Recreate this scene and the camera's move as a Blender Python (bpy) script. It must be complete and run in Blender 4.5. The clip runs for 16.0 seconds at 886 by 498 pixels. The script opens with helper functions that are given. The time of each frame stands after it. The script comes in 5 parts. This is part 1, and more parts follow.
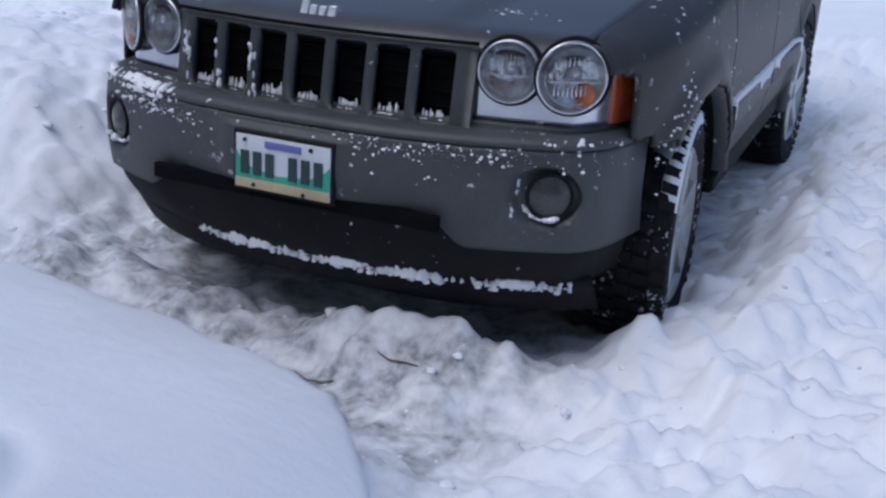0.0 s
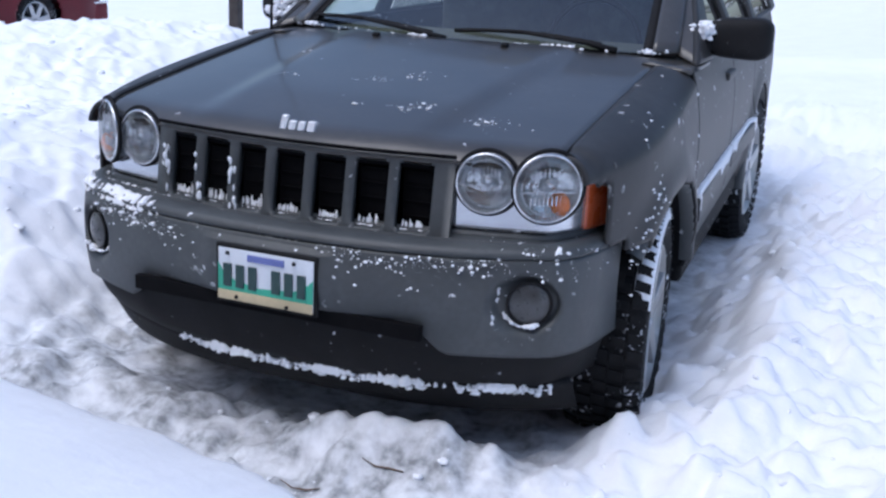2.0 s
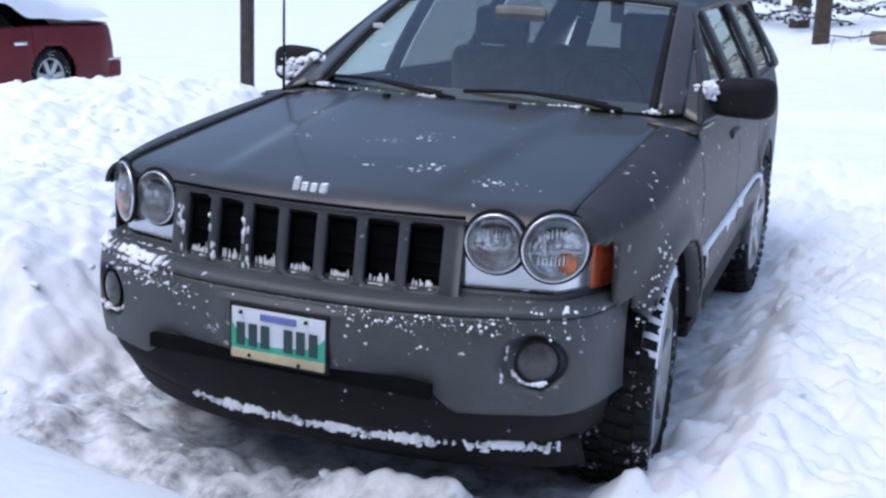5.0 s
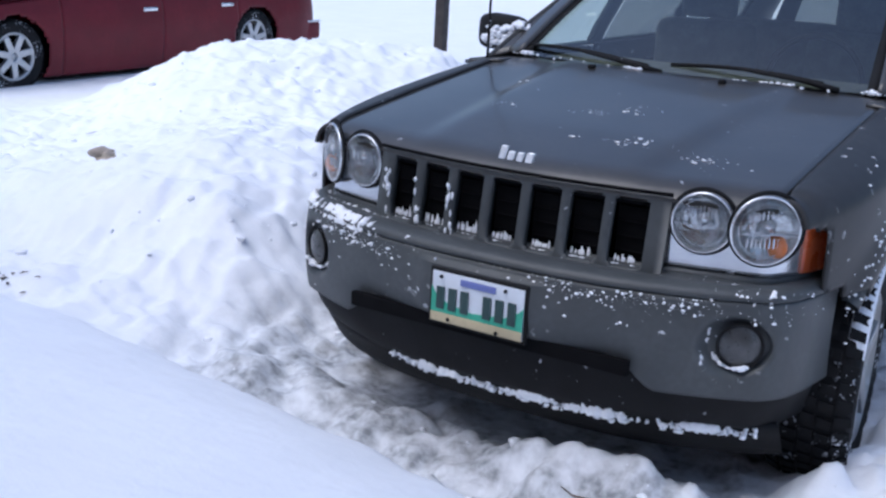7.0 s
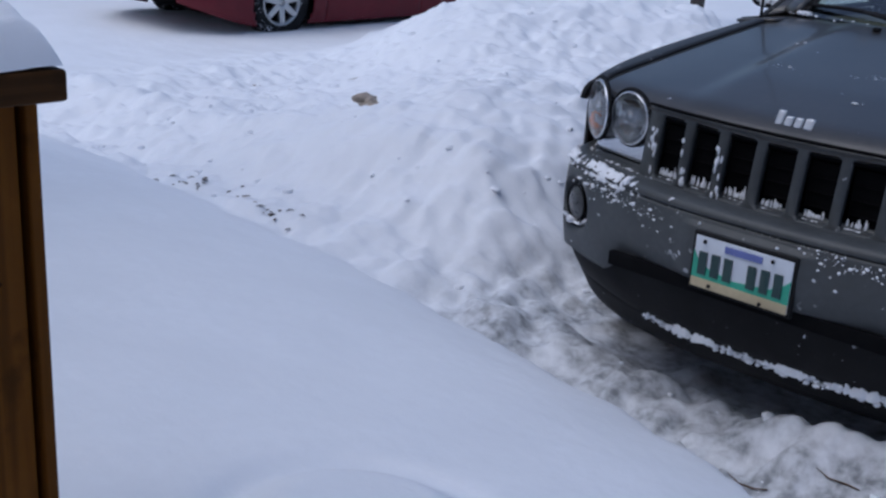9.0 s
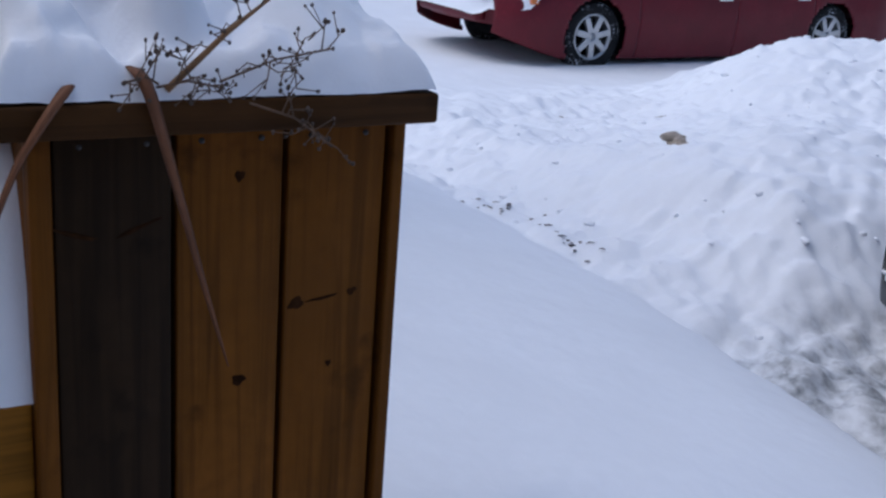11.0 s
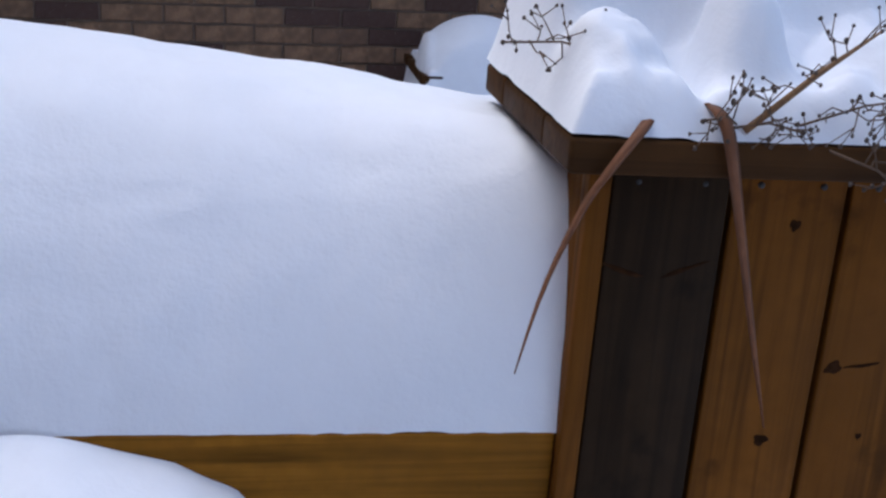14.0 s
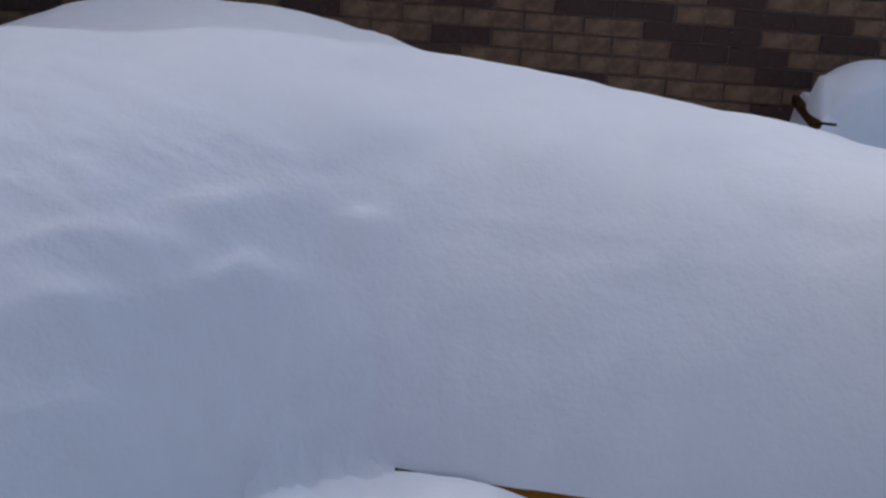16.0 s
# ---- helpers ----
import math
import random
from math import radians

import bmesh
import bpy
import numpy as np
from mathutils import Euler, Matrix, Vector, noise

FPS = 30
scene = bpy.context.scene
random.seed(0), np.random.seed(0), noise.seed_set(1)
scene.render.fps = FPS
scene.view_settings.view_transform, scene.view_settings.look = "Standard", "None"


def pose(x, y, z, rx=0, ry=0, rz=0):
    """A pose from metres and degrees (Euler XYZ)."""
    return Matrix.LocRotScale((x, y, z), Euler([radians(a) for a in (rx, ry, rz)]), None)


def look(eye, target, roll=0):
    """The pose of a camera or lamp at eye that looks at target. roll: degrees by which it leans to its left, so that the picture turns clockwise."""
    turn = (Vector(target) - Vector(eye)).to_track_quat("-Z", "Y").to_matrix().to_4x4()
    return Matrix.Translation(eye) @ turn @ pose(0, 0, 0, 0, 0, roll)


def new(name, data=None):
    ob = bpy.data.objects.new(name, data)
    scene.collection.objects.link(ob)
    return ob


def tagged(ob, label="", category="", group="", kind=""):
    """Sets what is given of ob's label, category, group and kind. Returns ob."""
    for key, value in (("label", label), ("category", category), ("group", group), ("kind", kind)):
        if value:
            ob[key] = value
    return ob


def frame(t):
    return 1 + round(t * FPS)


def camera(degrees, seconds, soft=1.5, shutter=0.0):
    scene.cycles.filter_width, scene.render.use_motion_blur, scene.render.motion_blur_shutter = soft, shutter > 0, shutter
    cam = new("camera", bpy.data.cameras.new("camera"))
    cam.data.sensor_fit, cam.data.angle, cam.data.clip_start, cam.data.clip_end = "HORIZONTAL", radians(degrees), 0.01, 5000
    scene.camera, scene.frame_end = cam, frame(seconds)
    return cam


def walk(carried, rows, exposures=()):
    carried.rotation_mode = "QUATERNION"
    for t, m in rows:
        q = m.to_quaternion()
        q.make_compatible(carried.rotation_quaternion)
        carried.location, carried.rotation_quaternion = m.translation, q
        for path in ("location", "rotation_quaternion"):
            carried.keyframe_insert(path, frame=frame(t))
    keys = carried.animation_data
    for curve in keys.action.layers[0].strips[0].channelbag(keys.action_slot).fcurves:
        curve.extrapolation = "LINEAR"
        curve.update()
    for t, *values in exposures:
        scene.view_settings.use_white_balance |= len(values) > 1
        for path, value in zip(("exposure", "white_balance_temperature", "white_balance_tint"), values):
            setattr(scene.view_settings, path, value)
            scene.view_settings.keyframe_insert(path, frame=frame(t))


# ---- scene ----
cam = camera(42.0, 16.0, soft=2.5)
PATH = [
    (0, (1.674, -2.587, 1.444), (0.884, -0.868, 0.796), 3.3),
    (0.5, (1.671, -2.58, 1.474), (0.856, -0.853, 0.88), 3.6),
    (1, (1.574, -2.597, 1.559), (0.815, -0.849, 0.951), 3.2),
    (1.5, (1.569, -2.598, 1.57), (0.823, -0.837, 0.986), 2.9),
    (2, (1.602, -2.636, 1.604), (0.872, -0.86, 1.046), 2.5),
    (2.5, (1.604, -2.617, 1.597), (0.883, -0.822, 1.091), 2.7),
    (3, (1.614, -2.629, 1.613), (0.904, -0.823, 1.129), 2.7),
    (5.3, (1.619, -2.684, 1.644), (0.848, -0.9, 1.171), 2.3),
    (5.5, (1.606, -2.676, 1.638), (0.815, -0.902, 1.161), 2.6),
    (6, (1.59, -2.682, 1.645), (0.733, -0.944, 1.147), 2.8),
    (6.5, (1.571, -2.697, 1.645), (0.634, -1.007, 1.127), 2.9),
    (7, (1.552, -2.716, 1.644), (0.537, -1.08, 1.104), 3.1),
    (7.5, (1.525, -2.714, 1.639), (0.431, -1.138, 1.075), 3.3),
    (8, (1.5, -2.72, 1.633), (0.33, -1.208, 1.046), 3.4),
    (8.5, (1.472, -2.708, 1.613), (0.225, -1.266, 1.009), 3.4),
    (9, (1.48, -2.762, 1.641), (0.172, -1.389, 1.005), 3.4),
    (9.5, (1.501, -2.788, 1.645), (0.108, -1.504, 1.005), 3.4),
    (10, (1.497, -2.812, 1.646), (0.016, -1.625, 1.017), 3.8),
    (12.3, (1.389, -2.852, 1.636), (-0.343, -2.042, 1.048), 4.3),
    (12.5, (1.386, -2.856, 1.637), (-0.359, -2.07, 1.055), 4.3),
    (13, (1.376, -2.87, 1.643), (-0.407, -2.169, 1.069), 4.7),
    (13.5, (1.349, -2.903, 1.64), (-0.484, -2.369, 1.044), 4.4),
    (14, (1.334, -2.954, 1.634), (-0.536, -2.618, 1.009), 4.3),
    (14.5, (1.303, -2.984, 1.63), (-0.584, -2.858, 0.979), 3.4),
    (15, (1.274, -3.024, 1.628), (-0.624, -3.053, 0.997), 3.3),
    (15.5, (1.223, -3.078, 1.623), (-0.684, -3.202, 1.032), 4.6),
    (16, (1.261, -3.099, 1.644), (-0.625, -3.328, 1.016), 4.8),
]
EXPOSURE = [(0, -0.25, 5550, 10), (1.5, 0.25, 5550, 10), (3, 0.39, 5580, 10), (5.5, 0.39, 5580, 10), (7, 0.25, 5500, 10), (8, -0.1, 5450, 10), (9, -0.5, 5450, 10), (10.2, -0.52, 5450, 10), (12.5, 0.25, 5650, 10), (13, 0.27, 5650, 10), (14, 0.32, 5700, 10), (14.5, 0.08, 5850, 10), (16, -0.4, 5850, 10)]
walk(cam, [(t, look(e, g, r)) for t, e, g, r in PATH], EXPOSURE)

# ---- light ----
world = bpy.data.worlds.new("sky")
scene.world = world
world.use_nodes = True
wn, wl = world.node_tree.nodes, world.node_tree.links
sky = wn.new("ShaderNodeTexSky")
sky.sky_type, sky.sun_disc = "NISHITA", False
sky.sun_elevation, sky.sun_rotation = radians(62), radians(209)
sky.air_density, sky.dust_density = 1.0, 4.0
wl.new(sky.outputs[0], wn["Background"].inputs[0])
wn["Background"].inputs[1].default_value = 0.15
sun = new("sun", bpy.data.lights.new("sun", "SUN"))
sun.data.energy, sun.data.angle, sun.data.color = 0.5, radians(60), (1, 0.98, 0.96)
sun.matrix_world = look((-3, -5.5, 12), (0, 0, 0))


# ---- materials ----
def mat(name, col, rough=0.6, metal=0.0, coat=0.0, scale=8.0, vary=0.15, bump=0.0, bscale=60.0, specks=0.0, sscale=45.0, spec=0.5):
    """A surface with variation at two scales, a fine relief and, where asked for, stuck snow."""
    m = bpy.data.materials.new(name)
    m.use_nodes = True
    n, l = m.node_tree.nodes, m.node_tree.links
    b = n["Principled BSDF"]
    b.inputs["Metallic"].default_value = metal
    b.inputs["Specular IOR Level"].default_value = spec
    b.inputs["Coat Weight"].default_value = coat
    b.inputs["Coat Roughness"].default_value = 0.08
    co = n.new("ShaderNodeTexCoord").outputs["Object"]

    def noisy(sc, detail=4.0):
        t = n.new("ShaderNodeTexNoise")
        t.inputs["Scale"].default_value, t.inputs["Detail"].default_value = sc, detail
        l.new(co, t.inputs["Vector"])
        return t.outputs["Fac"]

    def ramp(src, a, c, lo=0.0, hi=1.0):
        r = n.new("ShaderNodeMapRange")
        l.new(src, r.inputs[0])
        for k, v in zip((1, 2, 3, 4), (a, c, lo, hi)):
            r.inputs[k].default_value = v
        return r.outputs[0]

    def blend(fac, a, c, mode="MIX"):
        x = n.new("ShaderNodeMix")
        x.data_type, x.blend_type = "RGBA", mode
        if isinstance(fac, float):
            x.inputs[0].default_value = fac
        else:
            l.new(fac, x.inputs[0])
        for k, v in ((6, a), (7, c)):
            if isinstance(v, tuple):
                x.inputs[k].default_value = (*v, 1)
            else:
                l.new(v, x.inputs[k])
        return x.outputs[2]

    lo, hi = tuple(c * (1 - vary) for c in col), tuple(min(1, c * (1 + vary)) for c in col)
    c = blend(ramp(noisy(scale), 0.3, 0.7), lo, hi)
    c = blend(ramp(noisy(scale * 9), 0.35, 0.65), c, blend(0.5, c, lo))
    rg = ramp(noisy(scale * 2.3), 0.3, 0.7, rough * 0.85, min(1, rough * 1.15))
    if specks:
        f = n.new("ShaderNodeMath")
        f.operation = "MULTIPLY"
        l.new(ramp(noisy(sscale, 6), 0.70 - specks, 0.73 - specks), f.inputs[0])
        l.new(ramp(noisy(5.5), 0.50, 0.62), f.inputs[1])
        c = blend(f.outputs[0], c, (0.8, 0.82, 0.86))
        rg = ramp(f.outputs[0], 0, 1, rough, 0.8)
    l.new(c, b.inputs["Base Color"])
    l.new(rg, b.inputs["Roughness"])
    if bump:
        u = n.new("ShaderNodeBump")
        u.inputs["Strength"].default_value, u.inputs["Distance"].default_value = 0.6, bump
        l.new(noisy(bscale, 6), u.inputs["Height"])
        l.new(u.outputs[0], b.inputs["Normal"])
    m["tools"] = 1
    return m, n, l, b, noisy, ramp, blend


def simple(*a, **k):
    return mat(*a, **k)[0]


def glass(name, tint, ior=1.5):
    m = bpy.data.materials.new(name)
    m.use_nodes = True
    n, l = m.node_tree.nodes, m.node_tree.links
    n.remove(n["Principled BSDF"])
    tr, gl, mx, fr = (n.new("ShaderNode" + k) for k in ("BsdfTransparent", "BsdfGlossy", "MixShader", "Fresnel"))
    tr.inputs[0].default_value = (*tint, 1)
    gl.inputs["Roughness"].default_value = 0.03
    fr.inputs["IOR"].default_value = ior
    l.new(fr.outputs[0], mx.inputs[0])
    l.new(tr.outputs[0], mx.inputs[1])
    l.new(gl.outputs[0], mx.inputs[2])
    l.new(mx.outputs[0], n["Material Output"].inputs[0])
    return m


def wood_mat(name, col, along="Z"):
    """Stained softwood: long grain, darker streaks and a worn coat of stain."""
    m, n, l, b, noisy, ramp, blend = mat(name, col, 0.6, vary=0.25, scale=4.0, spec=0.08)
    co = n.new("ShaderNodeTexCoord").outputs["Object"]
    mp = n.new("ShaderNodeMapping")
    mp.inputs["Scale"].default_value = (60, 60, 2.2) if along == "Z" else (60, 2.2, 60)
    l.new(co, mp.inputs[0])
    g = n.new("ShaderNodeTexNoise")
    g.inputs["Scale"].default_value, g.inputs["Detail"].default_value, g.inputs["Distortion"].default_value = 1.0, 5.0, 0.6
    l.new(mp.outputs[0], g.inputs["Vector"])
    old = b.inputs["Base Color"].links[0].from_socket
    dark = tuple(c * 0.45 for c in col)
    c = blend(ramp(g.outputs["Fac"], 0.42, 0.72), old, dark)
    c = blend(ramp(noisy(11.0), 0.62, 0.72, 0.0, 0.75), c, tuple(c * 0.3 for c in col))
    info = n.new("ShaderNodeObjectInfo")
    c = blend(ramp(info.outputs["Random"], 0, 1, 0.0, 0.25), c, dark)
    l.new(c, b.inputs["Base Color"])
    u = n.new("ShaderNodeBump")
    u.inputs["Strength"].default_value, u.inputs["Distance"].default_value = 0.5, 0.002
    l.new(g.outputs["Fac"], u.inputs["Height"])
    l.new(u.outputs[0], b.inputs["Normal"])
    return m


def snow_mat(name, slush_shaded=False):
    m, n, l, b, noisy, ramp, blend = mat(name, (0.86, 0.88, 0.92), 0.65, vary=0.03, scale=3.0)
    u1, u2 = n.new("ShaderNodeBump"), n.new("ShaderNodeBump")
    u1.inputs["Strength"].default_value, u1.inputs["Distance"].default_value = 0.5, 0.014
    u2.inputs["Strength"].default_value, u2.inputs["Distance"].default_value = 0.22, 0.003
    l.new(noisy(9.0, 5.0), u1.inputs["Height"])
    l.new(noisy(160.0, 3.0), u2.inputs["Height"])
    l.new(u1.outputs[0], u2.inputs["Normal"])
    l.new(u2.outputs[0], b.inputs["Normal"])
    # greys the snow where the mask holds slush and painted shade
    if slush_shaded:
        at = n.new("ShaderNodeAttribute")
        at.attribute_name = "slush_shade"
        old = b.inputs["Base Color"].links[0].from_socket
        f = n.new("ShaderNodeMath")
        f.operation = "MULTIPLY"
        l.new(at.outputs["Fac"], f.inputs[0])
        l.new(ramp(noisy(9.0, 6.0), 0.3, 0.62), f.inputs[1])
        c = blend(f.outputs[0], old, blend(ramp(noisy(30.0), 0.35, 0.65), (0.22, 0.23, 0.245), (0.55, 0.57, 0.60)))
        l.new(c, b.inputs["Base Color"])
    return m


SNOW = snow_mat("fresh_snow")
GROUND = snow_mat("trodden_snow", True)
PAINT = simple("dark_grey_paint", (0.046, 0.043, 0.040), 0.30, coat=0.35, scale=5, vary=0.22, specks=0.012, sscale=26, spec=0.5)
FASCIA = simple("grey_bumper", (0.056, 0.062, 0.066), 0.5, scale=6, vary=0.22, bump=0.0006, specks=0.045, sscale=34)
# dirty side paint; its colour also carries the dark reflections of the surroundings
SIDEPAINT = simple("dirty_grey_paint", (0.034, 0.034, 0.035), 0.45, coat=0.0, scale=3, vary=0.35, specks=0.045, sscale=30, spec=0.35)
BLACK = simple("black_plastic", (0.010, 0.010, 0.011), 0.7, scale=10, vary=0.3, bump=0.0006, specks=0.02, spec=0.2)
# near-black for openings, wheel wells, floors and the underside
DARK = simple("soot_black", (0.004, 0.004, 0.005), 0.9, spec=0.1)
RUBBER = simple("tyre_rubber", (0.012, 0.012, 0.013), 0.8, spec=0.2, vary=0.35, bump=0.001, specks=0.12, sscale=50)
CHROME = simple("chrome", (0.75, 0.77, 0.80), 0.12, metal=1.0, vary=0.05)
SILVER = simple("silver_alloy", (0.48, 0.49, 0.50), 0.35, metal=0.85, vary=0.1, specks=0.06, sscale=18)
BRIGHT = simple("bright_reflector", (0.72, 0.74, 0.78), 0.22, metal=0.75, vary=0.06)
REFLECT = simple("lamp_reflector", (0.66, 0.69, 0.72), 0.24, metal=0.9, vary=0.30, scale=26, bump=0.003, bscale=40)
AMBER = simple("amber_plastic", (0.62, 0.17, 0.03), 0.25, coat=0.5, vary=0.15)
MARKER = simple("orange_red_plastic", (0.75, 0.15, 0.05), 0.28, coat=0.5, vary=0.15)
CABIN = simple("dark_cabin_trim", (0.21, 0.215, 0.20), 0.8, vary=0.3)
FOGLENS = simple("fog_lens", (0.055, 0.057, 0.06), 0.3, coat=0.15, vary=0.4, scale=30)
LENS = glass("clear_lens", (0.95, 0.97, 0.98))
SCREEN = glass("windscreen_glass", (0.62, 0.68, 0.63), 2.25)
SIDEGLASS = glass("side_window_glass", (0.72, 0.80, 0.78), 1.45)
TINT = glass("dark_tinted_glass", (0.24, 0.26, 0.26))
CRIMSON = simple("crimson_paint", (0.13, 0.010, 0.018), 0.5, spec=0.25, coat=0.08, vary=0.2, scale=3)
NIGHT = simple("black_paint", (0.012, 0.012, 0.015), 0.35, coat=0.4)
PLATEWHITE = simple("plate_white", (0.62, 0.66, 0.72), 0.4, vary=0.06)
PLATEGREEN = simple("plate_green", (0.05, 0.36, 0.24), 0.4, vary=0.12)
PLATETAN = simple("plate_tan", (0.5, 0.42, 0.26), 0.4, vary=0.2)
PLATEINK = simple("plate_ink", (0.02, 0.05, 0.05), 0.5)
PLATEBLUE = simple("plate_blue", (0.13, 0.16, 0.40), 0.5)
BADGE = simple("badge_silver", (0.80, 0.82, 0.84), 0.3, metal=0.4, vary=0.05)
CEDAR = wood_mat("orange_brown_stained_wood", (0.180, 0.066, 0.008))
CEDARDARK = wood_mat("dark_brown_stained_wood", (0.032, 0.018, 0.008))
CEDARCAP = wood_mat("brown_stained_wood", (0.066, 0.029, 0.008), along="Y")
CEDARRAIL = wood_mat("golden_stained_wood", (0.27, 0.112, 0.010), along="Y")
NAIL = simple("dull_nail", (0.05, 0.05, 0.05), 0.6, metal=0.5)
KNOT = simple("knot", (0.034, 0.015, 0.006), 0.95, vary=0.4, scale=60, spec=0.03)
BRICK, _n, _l, _b, _no, _ra, _bl = mat("brown_brick", (0.25, 0.138, 0.072), 0.9, vary=0.45, scale=18, bump=0.003, bscale=90)
_info = _n.new("ShaderNodeObjectInfo")
_geo = _n.new("ShaderNodeNewGeometry")
_sum = _n.new("ShaderNodeMath")
_sum.operation = "ADD"
_l.new(_info.outputs["Random"], _sum.inputs[0])
_l.new(_geo.outputs["Random Per Island"], _sum.inputs[1])
_fr = _n.new("ShaderNodeMath")
_fr.operation = "FRACT"
_l.new(_sum.outputs[0], _fr.inputs[0])
_old = _b.inputs["Base Color"].links[0].from_socket
_c = _bl(_ra(_fr.outputs[0], 0.64, 0.72), _old, (0.085, 0.042, 0.028))
_c = _bl(_ra(_no(120.0, 2.0), 0.70, 0.74, 0, 0.6), _c, (0.5, 0.48, 0.45))
_l.new(_c, _b.inputs["Base Color"])
MORTAR = simple("mortar", (0.22, 0.150, 0.105), 0.95, vary=0.2, scale=20, bump=0.002)
LEAF = simple("dry_strap_leaf", (0.19, 0.075, 0.030), 0.8, vary=0.3, scale=12)
STALK = simple("dry_stalk", (0.23, 0.125, 0.055), 0.8, vary=0.3, scale=30)
TWIG = simple("dry_twig", (0.13, 0.080, 0.048), 0.8, vary=0.3, scale=30)
SEED = simple("dry_seed_head", (0.085, 0.06, 0.045), 0.9, vary=0.4, scale=60)
SOD = simple("frozen_sod", (0.40, 0.34, 0.28), 0.95, vary=0.35, scale=25, bump=0.01)
LOGWOOD = simple("pale_log", (0.20, 0.15, 0.11), 0.95, vary=0.4, scale=9, bump=0.01)
BARK = simple("bark", (0.075, 0.055, 0.042), 0.95, vary=0.35, scale=12, bump=0.01)
POSTMAT = simple("weathered_dark_post", (0.05, 0.042, 0.038), 0.85, vary=0.3, bump=0.002)
NEEDLE, _n2, _l2, _b2, _no2, _ra2, _bl2 = mat("snowy_needles", (0.045, 0.055, 0.04), 0.9, vary=0.4, scale=3)
_g2 = _n2.new("ShaderNodeNewGeometry")
_l2.new(_bl2(_ra2(_g2.outputs["Random Per Island"], 0.60, 0.66), _b2.inputs["Base Color"].links[0].from_socket, (0.75, 0.78, 0.84)), _b2.inputs["Base Color"])


# ---- mesh tools ----
def link(name, me, material, parent=None, label="", smooth=True):
    for m in material if isinstance(material, list) else [material]:
        me.materials.append(m)
    if smooth:
        me.polygons.foreach_set("use_smooth", [True] * len(me.polygons))
    ob = new(name, me)
    if parent is not None:
        ob.parent = parent
        ob.matrix_parent_inverse = parent.matrix_world.inverted()
    if label:
        ob["label"] = label
    return ob


def part(name, bm, material, parent=None, label="", smooth=True):
    me = bpy.data.meshes.new(name)
    bm.to_mesh(me)
    bm.free()
    return link(name, me, material, parent, label, smooth)


def raw(name, verts, faces, material, parent=None, label="", smooth=True):
    me = bpy.data.meshes.new(name)
    me.from_pydata([tuple(v) for v in verts], [], faces)
    me.update()
    return link(name, me, material, parent, label, smooth)


def thing(name, at, label, category, group=""):
    ob = new(name)
    ob.empty_display_size = 0.1
    ob.location = at
    bpy.context.view_layer.update()
    return tagged(ob, label, category, group)


def sheet(name, fn, us, vs, material, parent=None, label="", keep=None, thick=0.0, flip=False):
    """A curved panel: fn(u, v) over two rows of values; keep(u, v) leaves holes; thick gives it depth."""
    nu, nv = len(us), len(vs)
    verts = [fn(u, v) for u in us for v in vs]
    faces = []
    for i in range(nu - 1):
        for j in range(nv - 1):
            if keep and not keep((us[i] + us[i + 1]) / 2, (vs[j] + vs[j + 1]) / 2):
                continue
            q = (i * nv + j, i * nv + j + 1, (i + 1) * nv + j + 1, (i + 1) * nv + j)
            faces.append(q[::-1] if flip else q)
    ob = raw(name, verts, faces, material, parent, label)
    if thick:
        md = ob.modifiers.new("depth", "SOLIDIFY")
        md.thickness, md.offset = thick, -1
    return ob


def box_bm(lo, hi, bevel=0.004, seg=2):
    bm = bmesh.new()
    bmesh.ops.create_cube(bm, size=1)
    for v in bm.verts:
        v.co = [a + (c + .5) * (b - a) for a, b, c in zip(lo, hi, v.co)]
    if bevel:
        bmesh.ops.bevel(bm, geom=bm.edges[:], offset=bevel, segments=seg, affect="EDGES", profile=0.6)
    return bm


def lathe_bm(profile, steps=40, axis="X", at=(0, 0, 0)):
    """Turns (along, radius) pairs round an axis through at."""
    bm = bmesh.new()
    rings = []
    for k in range(steps):
        a = 2 * math.pi * k / steps
        ring = []
        for d, r in profile:
            p, q = r * math.cos(a), r * math.sin(a)
            co = {"X": (d, p, q), "Y": (q, d, p), "Z": (p, q, d)}[axis]
            ring.append(bm.verts.new((at[0] + co[0], at[1] + co[1], at[2] + co[2])))
        rings.append(ring)
    for k in range(steps):
        a, b = rings[k], rings[(k + 1) % steps]
        for j in range(len(profile) - 1):
            bm.faces.new((a[j], a[j + 1], b[j + 1], b[j]))
    bmesh.ops.remove_doubles(bm, verts=bm.verts[:], dist=1e-5)
    bmesh.ops.recalc_face_normals(bm, faces=bm.faces[:])
    return bm


def tube(name, points, radii, material, parent=None, label="", sides=7):
    """A tapering round rod along points."""
    verts, faces = [], []
    pts = [Vector(p) for p in points]
    for i, p in enumerate(pts):
        d = (pts[min(i + 1, len(pts) - 1)] - pts[max(i - 1, 0)]).normalized()
        s = d.orthogonal().normalized() if abs(d.z) > 0.9 else d.cross(Vector((0, 0, 1))).normalized()
        w = d.cross(s)
        r = radii[i] if isinstance(radii, (list, tuple)) else radii
        for k in range(sides):
            a = 2 * math.pi * k / sides
            verts.append(p + (s * math.cos(a) + w * math.sin(a)) * r)
    for i in range(len(pts) - 1):
        for k in range(sides):
            k2 = (k + 1) % sides
            faces.append((i * sides + k, i * sides + k2, (i + 1) * sides + k2, (i + 1) * sides + k))
    faces.append(tuple(range(sides))[::-1])
    faces.append(tuple((len(pts) - 1) * sides + k for k in range(sides)))
    return raw(name, verts, faces, material, parent, label)


